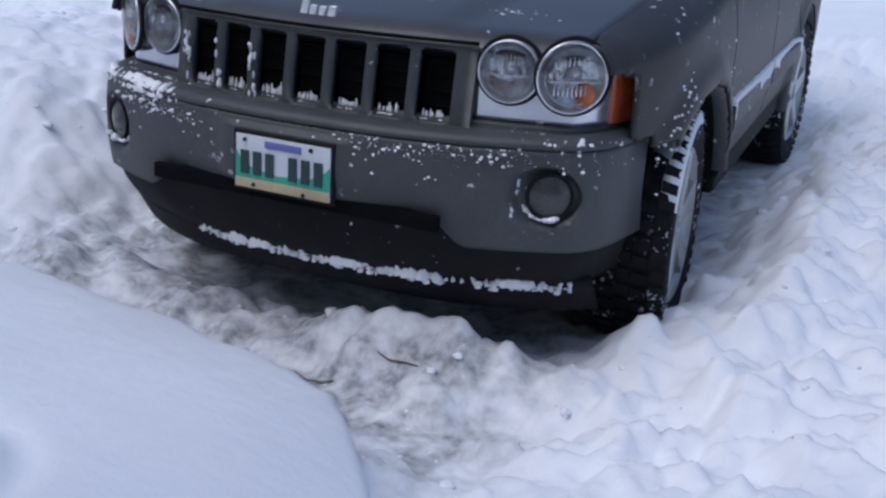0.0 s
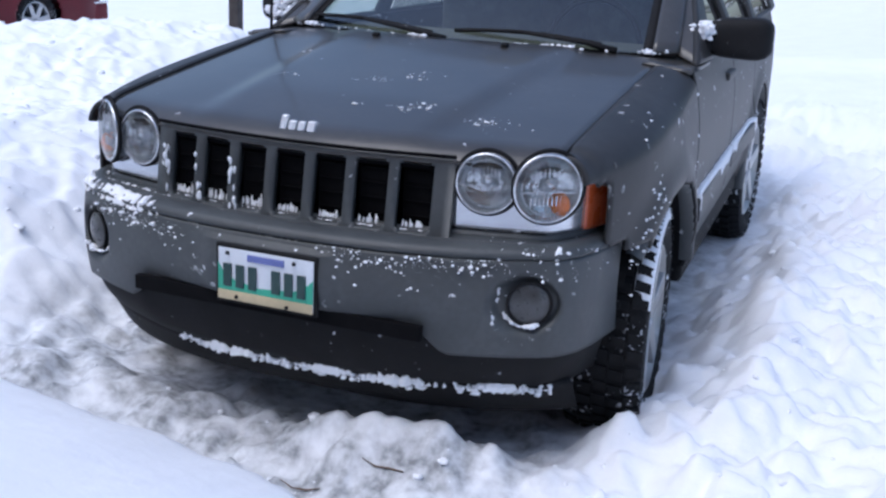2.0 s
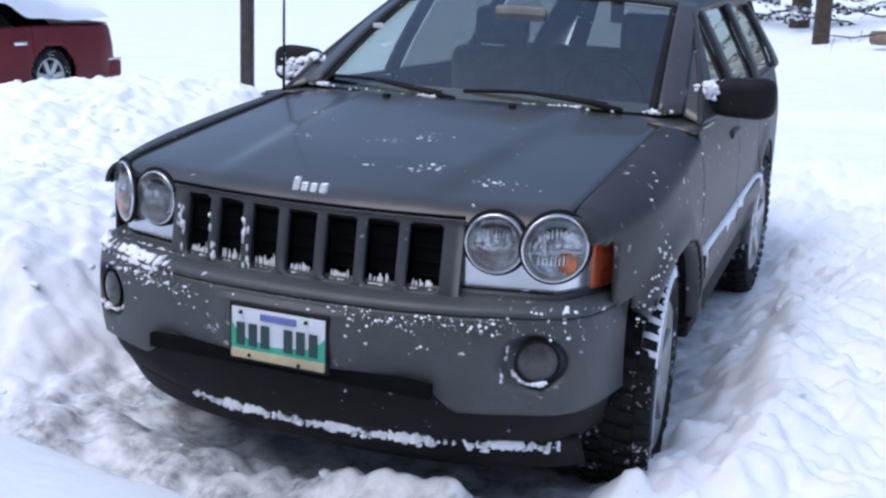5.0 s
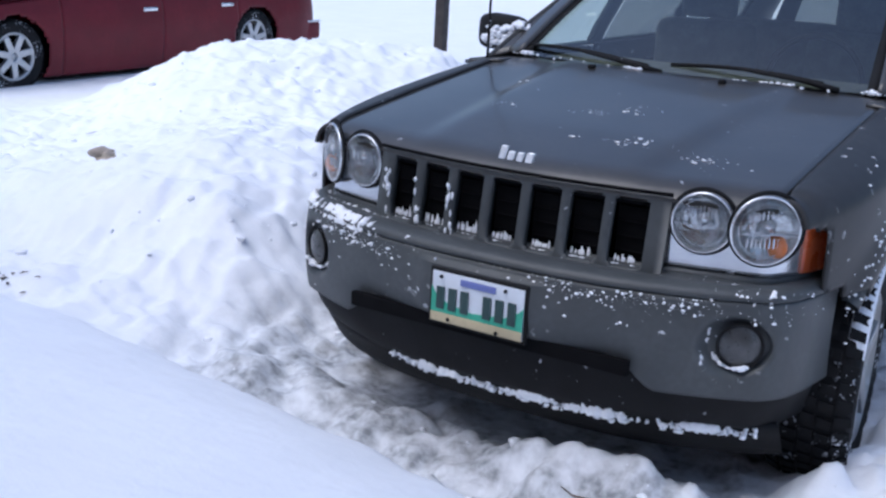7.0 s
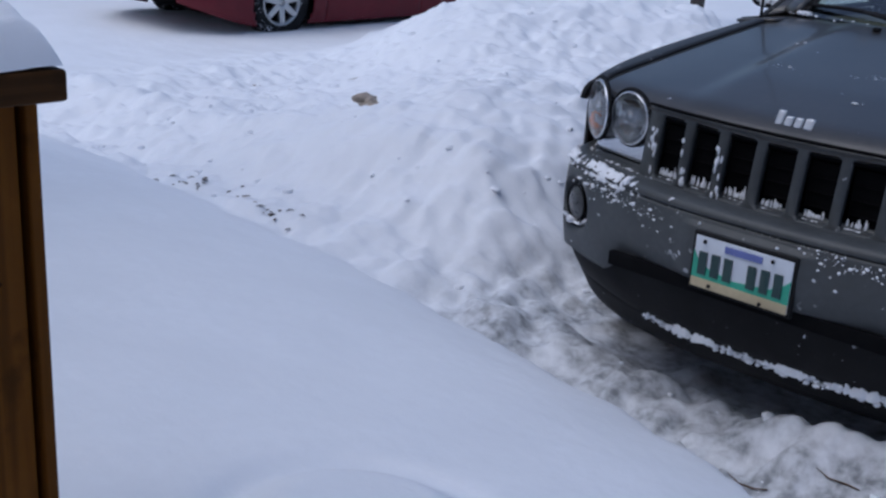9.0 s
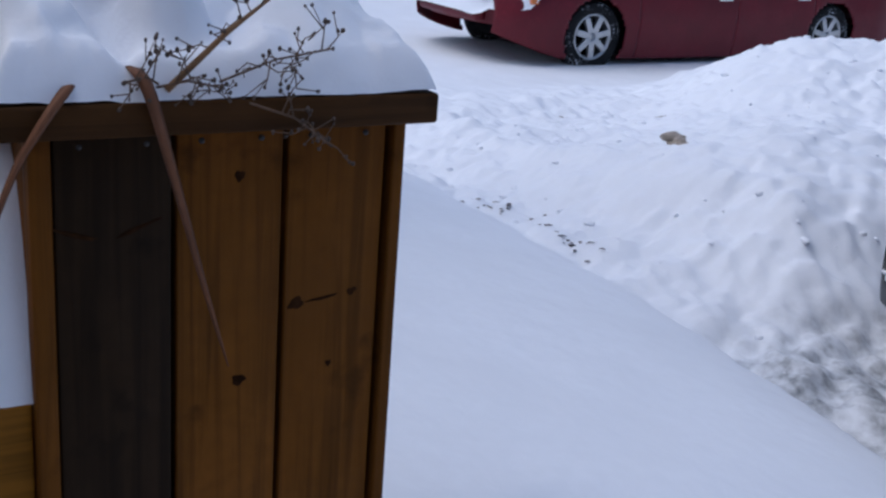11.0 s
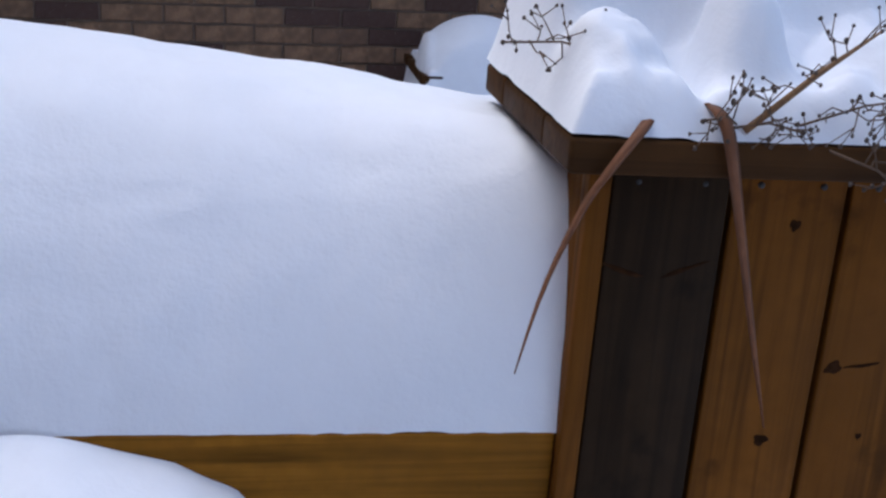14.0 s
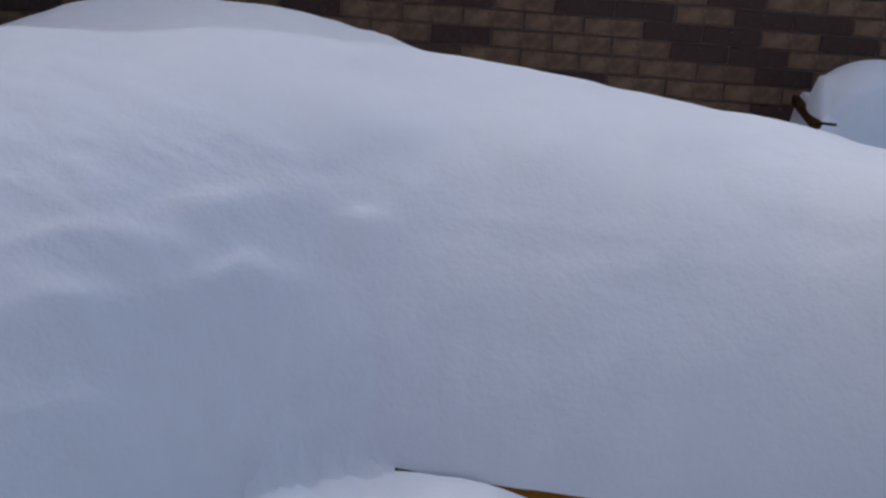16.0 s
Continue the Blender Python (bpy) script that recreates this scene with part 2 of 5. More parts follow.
def hash2(i, j, seed):
    h = np.sin(i * 127.1 + j * 311.7 + seed * 74.7) * 43758.5453
    return h - np.floor(h)


def vnoise(x, y, seed=0):
    i, j = np.floor(x), np.floor(y)
    f, g = x - i, y - j
    f, g = f * f * (3 - 2 * f), g * g * (3 - 2 * g)
    a, b = hash2(i, j, seed), hash2(i + 1, j, seed)
    c, d = hash2(i, j + 1, seed), hash2(i + 1, j + 1, seed)
    return (a * (1 - f) + b * f) * (1 - g) + (c * (1 - f) + d * f) * g


def fbm(x, y, seed=0, octaves=4):
    s, a = 0, 0.5
    for k in range(octaves):
        s = s + a * vnoise(x * 2 ** k, y * 2 ** k, seed + k)
        a *= 0.5
    return s


def lumps(x, y, size, seed):
    """Rounded clods: the nearest of scattered centres, as a bump of 0 to 1."""
    u, v = x / size, y / size
    i, j = np.floor(u), np.floor(v)
    best = np.zeros_like(u)
    for a in (-1, 0, 1):
        for b in (-1, 0, 1):
            ci, cj = i + a, j + b
            px, py = ci + hash2(ci, cj, seed), cj + hash2(ci, cj, seed + 9)
            r = 0.35 + 0.5 * hash2(ci, cj, seed + 17)
            d2 = ((u - px) ** 2 + (v - py) ** 2) / r ** 2
            best = np.maximum(best, np.clip(1 - d2, 0, 1) ** 0.85 * r)
    return best


def puffs(x, y, size, seed):
    """Soft rounded clods, each a dome of its own height, blended where they meet."""
    u, v = x / size, y / size
    i, j = np.floor(u), np.floor(v)
    total = np.zeros_like(u)
    for a in (-1, 0, 1):
        for b in (-1, 0, 1):
            ci, cj = i + a, j + b
            px, py = ci + hash2(ci, cj, seed), cj + hash2(ci, cj, seed + 9)
            r = 0.30 + 0.38 * hash2(ci, cj, seed + 17)
            d2 = ((u - px) ** 2 + (v - py) ** 2) / r ** 2
            total = total + r * np.exp(-d2 ** 2)
    return total


def smooth(x, a, b):
    t = np.clip((x - a) / (b - a), 0, 1)
    return t * t * (3 - 2 * t)


# ---- the ground: one sheet of snow to the horizon ----
def bank_edge(x):
    return np.interp(x, [-8, -3.4, -2.3, -0.8, 0.15, 0.42, 0.72, 1.05, 1.4], [0.35, 0.09, 0.0, -0.14, -0.29, -0.39, -0.77, -1.2, -1.9])


def ground_height(x, y):
    """Height of the snow and how far it is greyed by slush and painted shade, over arrays of x and y."""
    e = bank_edge(x) + 0.035 * (vnoise(x * 5, y * 0 + 3, 5) - 0.5) + 0.012 * (vnoise(x * 22, y * 0, 6) - 0.5)
    d = e - y
    inbank = smooth(d, -0.035, 0.03) * (1 - smooth(x, 1.25, 1.6))
    dd = np.clip(d, 0, 30)
    bank = 0.20 + 0.19 * (1 - np.exp(-dd / 0.55)) + 0.09 * np.minimum(dd, 3.2) - 0.05 * smooth(-x, 1.2, 3.5) - 0.10 * smooth(-x, 3.0, 6.0)
    bank = bank + 0.02 * (fbm(x * 1.3, y * 1.3, 3) - 0.5) + 0.004 * (fbm(x * 7, y * 7, 8) - 0.5)
    r = np.hypot(x - 0.13, y + 1.50)
    bank = bank + 0.035 * (1 - smooth(r, 0.15, 0.24)) - 0.018 * np.exp(-((r - 0.27) / 0.035) ** 2)
    # the shovelled strip in front of the car
    pit = (1 - smooth(np.abs(x + 0.15), 0.75, 1.45)) * smooth(y, -0.75, -0.3) * (1 - smooth(y, 3.6, 4.6))
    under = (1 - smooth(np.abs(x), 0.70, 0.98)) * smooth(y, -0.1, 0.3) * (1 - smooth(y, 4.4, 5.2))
    base = 0.10 + 0.05 * fbm(x * 0.8, y * 0.8, 11)
    # ploughed heap between the drive and the street
    u = (x + 3.4) * 0.77 + (y - 3.6) * -0.64
    v = (x + 3.4) * 0.64 + (y - 3.6) * 0.77
    heap = 0.56 * np.exp(-(u / 1.15) ** 2 - (v / 1.35) ** 4) + 0.34 * np.exp(-((x + 2.15) / 0.85) ** 2 - ((y - 1.35) / 1.15) ** 2)
    heap = heap * smooth(-x, 1.0, 1.75)
    side = 0.17 * smooth(-x, 0.98, 1.35) * smooth(y, 0.25, 0.8) * (1 - smooth(y, 6, 8)) * (1 - smooth(-x, 5.2, 6.4))
    right = 0.16 * smooth(x, 1.0, 2.2) + 0.12 * smooth(x, 2.5, 5) + 0.18 * smooth(y, 5.2, 6.4) * smooth(x, -1.2, 1.0) + 0.1 * smooth(y, 9, 9.6)
    z = base + heap + side + right
    z = z * (1 - 0.72 * pit) * (1 - 0.75 * under)
    rough = np.clip(1 - smooth(np.hypot(x + 0.8, y - 1.6), 4.2, 6.5), 0, 1)
    rough = rough * (1 - 0.55 * smooth(x, 1.4, 3.0) * smooth(y, 3.2, 5.0)) * (1 - 0.35 * under)
    rough = np.maximum(rough, 0.55 * np.exp(-(u / 1.5) ** 2 - (v / 2.0) ** 2))
    wx, wy = x + 0.03 * fbm(x * 6, y * 6, 91), y + 0.03 * fbm(x * 6, y * 6, 93)
    clod = 0.070 * puffs(wx, wy, 0.27, 1) + 0.062 * puffs(wx + 3, wy, 0.15, 2) + 0.044 * puffs(wx, wy + 5, 0.08, 3) + 0.022 * puffs(wx + 7, wy, 0.045, 4) - 0.10
    clod = clod * (0.30 + 1.3 * fbm(x * 1.7, y * 1.7, 21)) + 0.09 * (fbm(x * 2.6, y * 2.6, 23) - 0.5) + 0.05 * (fbm(wx * 7, wy * 7, 25, 3) - 0.5) + 0.014 * (fbm(x * 25, y * 25, 27) - 0.5)
    z = z + rough * clod * (0.85 - 0.35 * smooth(-x, 0.9, 1.5)) * (1 - 0.1 * pit)
    z = z + 0.10 * np.exp(-((x - 0.92) / 0.30) ** 2 - ((y - 0.42) / 0.28) ** 2) + 0.12 * (0.2 + 1.6 * fbm(x * 8, y * 8, 95)) * np.exp(-((x + 0.10) / 0.92) ** 4 - ((y - 0.17) / 0.17) ** 2)
    z = z + 0.15 * (0.6 + 0.8 * fbm(x * 4, y * 4, 99)) * np.exp(-((x - 1.20) / 0.24) ** 2) * smooth(y, 0.35, 0.75) * (1 - smooth(y, 2.4, 3.4))
    z = z + 0.07 * np.exp(-((x + 0.95) / 0.3) ** 2 - ((y - 0.35) / 0.35) ** 2)
    z = z + (0.01 + 0.07 * fbm(x * 6, y * 6, 97)) * np.exp(-((x - 0.42) / 0.42) ** 4 - ((y - 0.10) / 0.17) ** 2) * (1 - inbank)
    far = np.hypot(x, y - 3)
    z = z + 0.05 * (fbm(x * 0.35, y * 0.35, 31, 3) - 0.5) * smooth(far, 5, 9) + 0.5 * smooth(y, 13, 26) * smooth(x, -14, 0) + 0.02 * np.sin(x * 1.1 + y * 0.35) * smooth(far, 6, 9)
    street = smooth(-x, 4.6, 6.0) * (1 - smooth(y, 9, 12))
    z = z * (1 - 0.55 * street) + 0.045 * street
    z = z * (1 - inbank) + np.maximum(bank, 0.02) * inbank
    # slush, carried up the heap at the bumper as painted shade
    slush_shade = pit * (1 - inbank) * smooth(y, -0.7, -0.2) * (1 - smooth(z, 0.12, 0.34)) * (1 - smooth(x, 0.55, 1.0))
    # the same grey at about half strength under the car
    slush_shade = np.maximum(slush_shade, 0.55 * under * (1 - inbank) * smooth(y, 0.2, 0.6))
    return np.maximum(z, 0.008), slush_shade


def axis_steps(lo, hi, fine, coarse_to, grow=1.16):
    mid = list(np.arange(lo, hi, fine))
    out, s = [], fine
    p = hi
    up = []
    while p < coarse_to:
        up.append(p)
        s = min(s * grow, 60)
        p += s
    p, s, dn = lo, fine, []
    while p > -coarse_to:
        s = min(s * grow, 60)
        p -= s
        dn.append(p)
    return np.array(dn[::-1] + mid + up)


gx, gy = axis_steps(-4.4, 2.3, 0.0165, 900, 1.045), axis_steps(-1.6, 4.4, 0.018, 900, 1.045)
GX, GY = np.meshgrid(gx, gy, indexing="ij")
GZ, GS = ground_height(GX, GY)
nx, ny = GX.shape
gme = bpy.data.meshes.new("ground")
idx = np.arange(nx * ny).reshape(nx, ny)
gf = np.stack([idx[:-1, :-1], idx[1:, :-1], idx[1:, 1:], idx[:-1, 1:]], -1).reshape(-1, 4)
gme.vertices.add(nx * ny)
gme.vertices.foreach_set("co", np.stack([GX, GY, GZ], -1).astype(np.float32).ravel())
gme.loops.add(gf.size)
gme.loops.foreach_set("vertex_index", gf.ravel().astype(np.int32))
gme.polygons.add(len(gf))
gme.polygons.foreach_set("loop_start", np.arange(0, gf.size, 4, dtype=np.int32))
gme.update(calc_edges=True)
gat = gme.attributes.new("slush_shade", "FLOAT", "POINT")
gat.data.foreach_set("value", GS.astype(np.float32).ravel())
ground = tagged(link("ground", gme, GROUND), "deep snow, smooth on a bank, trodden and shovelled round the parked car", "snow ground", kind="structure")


def height(x, y):
    return float(ground_height(np.array([float(x)]), np.array([float(y)]))[0][0])


# ---- the grey off-road car ----
jeep = thing("car", (0, 2.35, 0), "dark grey off-road car with seven-slot grille, snow-dusted, parked in deep snow", "car")


def yg(ax):
    """Front face at grille and lamp height."""
    return 0.12 + 0.13 * (ax / 0.745) ** 2 + 5.4 * max(0, ax - 0.72) ** 1.5


def yb(ax):
    """Front face of the bumper."""
    return 0.15 * (ax / 0.71) ** 2.5 + 9 * max(0, ax - 0.75) ** 2 + 60 * max(0, ax - 0.82) ** 2


def hood_z(x, y):
    ax, t = abs(x), max(0, min(1, (y - 0.12) / 1.25))
    z = 0.992 + 0.175 * t ** 0.85 - 0.022 * (ax / 0.75) ** 3
    z += 0.016 * (1 - float(smooth(np.float64(ax), 0.30 + 0.1 * t, 0.40 + 0.1 * t))) * min(1, t * 3 + 0.15)
    return z - 0.030 * max(0, 1 - (y - yg(ax)) / 0.07) ** 2


def lin(a, b, n):
    return [a + (b - a) * i / (n - 1) for i in range(n)]


def cowl_y(x):
    return 1.27 + 0.17 * (abs(x) / 0.74) ** 2


sheet("hood", lambda u, v: (u, yg(abs(u)) - 0.004 + v * (cowl_y(u) - yg(abs(u))), hood_z(u, yg(abs(u)) - 0.004 + v * (cowl_y(u) - yg(abs(u))))),
      lin(-0.738, 0.738, 61), [0, .008, .02, .04, .07] + lin(.1, 1, 28), PAINT, jeep, thick=0.02, flip=True)
# dark joint under the hood's edge
sheet("hood_seal", lambda u, v: (u, yg(abs(u)) + 0.012, 0.94 + v * (hood_z(u, yg(abs(u)) + 0.01) - 0.012 - 0.94)), lin(-0.75, 0.75, 41), [0, 1], DARK, jeep, thick=0.01, flip=True)

# grille: a frame with seven upright openings
SLOTS = [(-0.425 + 0.1245 * k, -0.425 + 0.1245 * k + 0.098) for k in range(7)]
GZ0, GZ1 = 0.768, 0.963


def grille_at(x, z):
    ax = abs(x)
    return (x, yg(ax) - 0.012 + 0.035 * (z - 0.75) / 0.23 - 0.022, z)


xs = sorted({-0.475, 0.475, *[e for s in SLOTS for e in s], *lin(-0.475, 0.475, 39)})


def solid(x, z):
    for a, b in SLOTS:
        if a < x < b and GZ0 < z < GZ1:
            cx, cz = min(x - a, b - x), min(z - GZ0, GZ1 - z)
            if cx < 0.010 and cz < 0.010:
                return True
            return False
    return True


xs = sorted({*xs, *[s[0] + 0.010 for s in SLOTS], *[s[1] - 0.010 for s in SLOTS]})
zs = sorted({0.742, 0.75, GZ0, GZ0 + 0.010, 0.83, 0.88, 0.92, GZ1 - 0.010, GZ1, 0.968, 0.977})
grille = sheet("grille_frame", lambda u, v: grille_at(u, v), xs, zs, FASCIA, jeep, "grey grille frame with seven upright openings", keep=solid, thick=0.03, flip=True)
for a, b in SLOTS:
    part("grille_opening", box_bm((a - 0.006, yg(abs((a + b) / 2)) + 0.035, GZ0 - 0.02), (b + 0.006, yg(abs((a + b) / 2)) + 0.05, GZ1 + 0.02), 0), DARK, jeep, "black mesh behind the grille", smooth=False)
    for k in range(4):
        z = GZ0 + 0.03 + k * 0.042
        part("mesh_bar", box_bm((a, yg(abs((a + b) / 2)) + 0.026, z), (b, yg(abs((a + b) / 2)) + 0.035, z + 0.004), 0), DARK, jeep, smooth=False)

# near-black rod painted in as the shadow line between hood and grille
tube("hood_gap", [(x, yg(abs(x)) - 0.012, 0.983) for x in lin(-0.47, 0.48, 25)], 0.0055, DARK, jeep, "thin dark rod drawing the shadow line under the hood", sides=6)

# bumper, its ledge, the black apron and the spoiler below
def low_edge(ax):
    return 0.545 - 0.085 * float(smooth(np.float64(ax), 0.40, 0.52))


BUL = lin(-0.867, 0.867, 75)


def bump_at(u, v):
    ax = abs(u)
    z0, z1 = low_edge(ax), 0.735
    z = z0 + v * (z1 - z0)
    bulge = 0.022 * (1 - ((v - 0.55) / 0.55) ** 2) + (0.012 if ax < 0.2 and 0.05 < v < 0.9 else 0)
    # round recess of the fog lamp
    r = math.hypot((ax - 0.70) * 0.95, z - 0.612)
    if r < 0.088:
        bulge -= 0.042 * float(1 - smooth(np.float64(r), 0.068, 0.088))
    return (u, yb(ax) - bulge, z)


sheet("bumper", bump_at, sorted({*BUL, *[s * (0.70 + d) for s in (-1, 1) for d in lin(-0.1, 0.1, 25)]}), lin(0, 1, 26), FASCIA, jeep, "grey plastic bumper splashed with snow", thick=0.02, flip=True)
sheet("bumper_ledge", lambda u, v: (u * (1 - 0.035 * v), (yb(abs(u)) - 0.004) * (1 - v) + v * (yg(min(abs(u), 0.84)) + 0.01), 0.735 + 0.012 * math.sin(math.pi * min(1, v * 1.6)) + 0.022 * v), lin(-0.85, 0.85, 51), lin(0, 1, 7), FASCIA, jeep, thick=0.015, flip=False)
sheet("lamp_sill", lambda u, v: (u, yg(abs(u)) + 0.004 - 0.008 * math.sin(math.pi * v), 0.752 + 0.030 * v), lin(-0.825, 0.825, 45), lin(0, 1, 5), FASCIA, jeep, thick=0.012, flip=True)
sheet("apron", lambda u, v: (u * (1 - 0.05 * (1 - v)), yb(abs(u)) + 0.022 + 0.07 * (1 - v) ** 2, 0.335 + v * (low_edge(abs(u)) + 0.012 - 0.335)), lin(-0.855, 0.855, 51), lin(0, 1, 9), BLACK, jeep, "black plastic lower apron", thick=0.02, flip=True)
sheet("spoiler", lambda u, v: (u, 0.10 + 0.22 * (abs(u) / 0.8) ** 3 + 0.08 * (1 - v), 0.235 + 0.11 * v), lin(-0.80, 0.80, 41), lin(0, 1, 5), BLACK, jeep, "black spoiler lip caked with snow", thick=0.02, flip=True)
part("intake", box_bm((-0.46, 0.005, 0.505), (0.46, 0.03, 0.548), 0.004), DARK, jeep)
# one near-black box for the chassis, added to keep the underside in shadow
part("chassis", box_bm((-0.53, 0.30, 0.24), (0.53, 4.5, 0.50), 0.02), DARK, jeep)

# plate: frame, panel, bands of colour and bars where the writing stands
PX = 0.011
plate = part("number_plate", box_bm((PX - 0.160, -0.034, 0.534), (PX + 0.160, -0.020, 0.704), 0.004), BLACK, jeep, "white and green number plate in a black frame")
part("plate_panel", box_bm((PX - 0.150, -0.0375, 0.545), (PX + 0.150, -0.033, 0.693), 0.002), PLATEWHITE, plate)
part("plate_base", box_bm((PX - 0.150, -0.0415, 0.545), (PX + 0.150, -0.0375, 0.572), 0.001), PLATETAN, plate)
bm = bmesh.new()
vs = [bm.verts.new((PX + c[0], c[1], c[2])) for c in ((-0.150, -0.0395, 0.572), (0.150, -0.0395, 0.572), (0.150, -0.0395, 0.640), (0.135, -0.0395, 0.625), (0.09, -0.0395, 0.600), (-0.02, -0.0395, 0.590), (-0.1, -0.0395, 0.604), (-0.135, -0.0395, 0.625), (-0.150, -0.0395, 0.650))]
bm.faces.new(vs)
ext = bmesh.ops.extrude_face_region(bm, geom=bm.faces[:])
for v in [g for g in ext["geom"] if isinstance(g, bmesh.types.BMVert)]:
    v.co.y += 0.002
bmesh.ops.recalc_face_normals(bm, faces=bm.faces[:])
part("plate_hill", bm, PLATEGREEN, plate, smooth=False)
for x0 in (PX - 0.132, PX - 0.092, PX - 0.052, PX + 0.022, PX + 0.062, PX + 0.102):
    part("plate_bar", box_bm((x0, -0.0435, 0.584), (x0 + 0.026, -0.0395, 0.650), 0.001), PLATEINK, plate, smooth=False)
part("plate_bar", box_bm((PX - 0.055, -0.0415, 0.664), (PX + 0.06, -0.0375, 0.683), 0.001), PLATEBLUE, plate, smooth=False)
for x0, z0 in ((-0.118, 0.680), (0.092, 0.680), (-0.09, 0.556), (0.07, 0.552)):
    part("plate_screw", lathe_bm([(-0.0455, 0.0), (-0.0455, 0.005), (-0.041, 0.006)], 10, "Y", (PX + x0, 0, z0)), BLACK, plate)

# badge: plain silver shapes, leaning a little, standing on the hood's lip
BADGE_BARS = ((-0.048, 0.020, 0.040), (-0.021, 0.021, 0.027), (0.008, 0.021, 0.027), (0.037, 0.024, 0.030))
badge = None
for x0, w, h in BADGE_BARS:
    bm = box_bm((x0, 0.112, 1.012), (x0 + w, 0.126, 1.012 + h), 0.005, 3)
    for v in bm.verts:
        v.co.x += 0.25 * (v.co.z - 1.012) + 0.012
    bar = part("badge" if badge is None else "badge_bar", bm, BADGE, badge or jeep, "small silver badge" if badge is None else "")
    badge = badge or bar


def ring_bm(cx, cy, cz, r, tr, yaw, steps=36, sides=8):
    bm = bmesh.new()
    rows = []
    m = Matrix.Rotation(yaw, 3, "Z")
    for k in range(steps):
        a = 2 * math.pi * k / steps
        row = []
        for j in range(sides):
            b = 2 * math.pi * j / sides
            rr = r + tr * math.cos(b)
            p = m @ Vector((rr * math.cos(a), tr * math.sin(b), rr * math.sin(a)))
            row.append(bm.verts.new(p + Vector((cx, cy, cz))))
        rows.append(row)
    for k in range(steps):
        for j in range(sides):
            bm.faces.new((rows[k][j], rows[(k + 1) % steps][j], rows[(k + 1) % steps][(j + 1) % sides], rows[k][(j + 1) % sides]))
    bmesh.ops.recalc_face_normals(bm, faces=bm.faces[:])
    return bm


def turned(bm, cx, cy, yaw):
    """Turns a part about the upright through cx, cy."""
    m = Matrix.Rotation(yaw, 3, "Z")
    for v in bm.verts:
        v.co = m @ (v.co - Vector((cx, cy, 0))) + Vector((cx, cy, 0))
    return bm


def disc_sheet(name, cx, cy, cz, r, depth, yaw, material, parent, label="", rows=9, steps=32, flute=0.0):
    """A round dish or dome facing the front; depth > 0 bulges forward."""
    m = Matrix.Rotation(yaw, 3, "Z")
    c = Vector((cx, cy, cz))

    def at(u, v):
        a = 2 * math.pi * v
        q = r * u
        f = flute * math.sin(60 * q * math.cos(a) / r) * (1 - u)
        return c + m @ Vector((q * math.cos(a), -depth * (1 - u * u) + f, q * math.sin(a)))

    return sheet(name, at, lin(0.02, 1, rows), lin(0, 1, steps + 1), material, parent, label, flip=True)


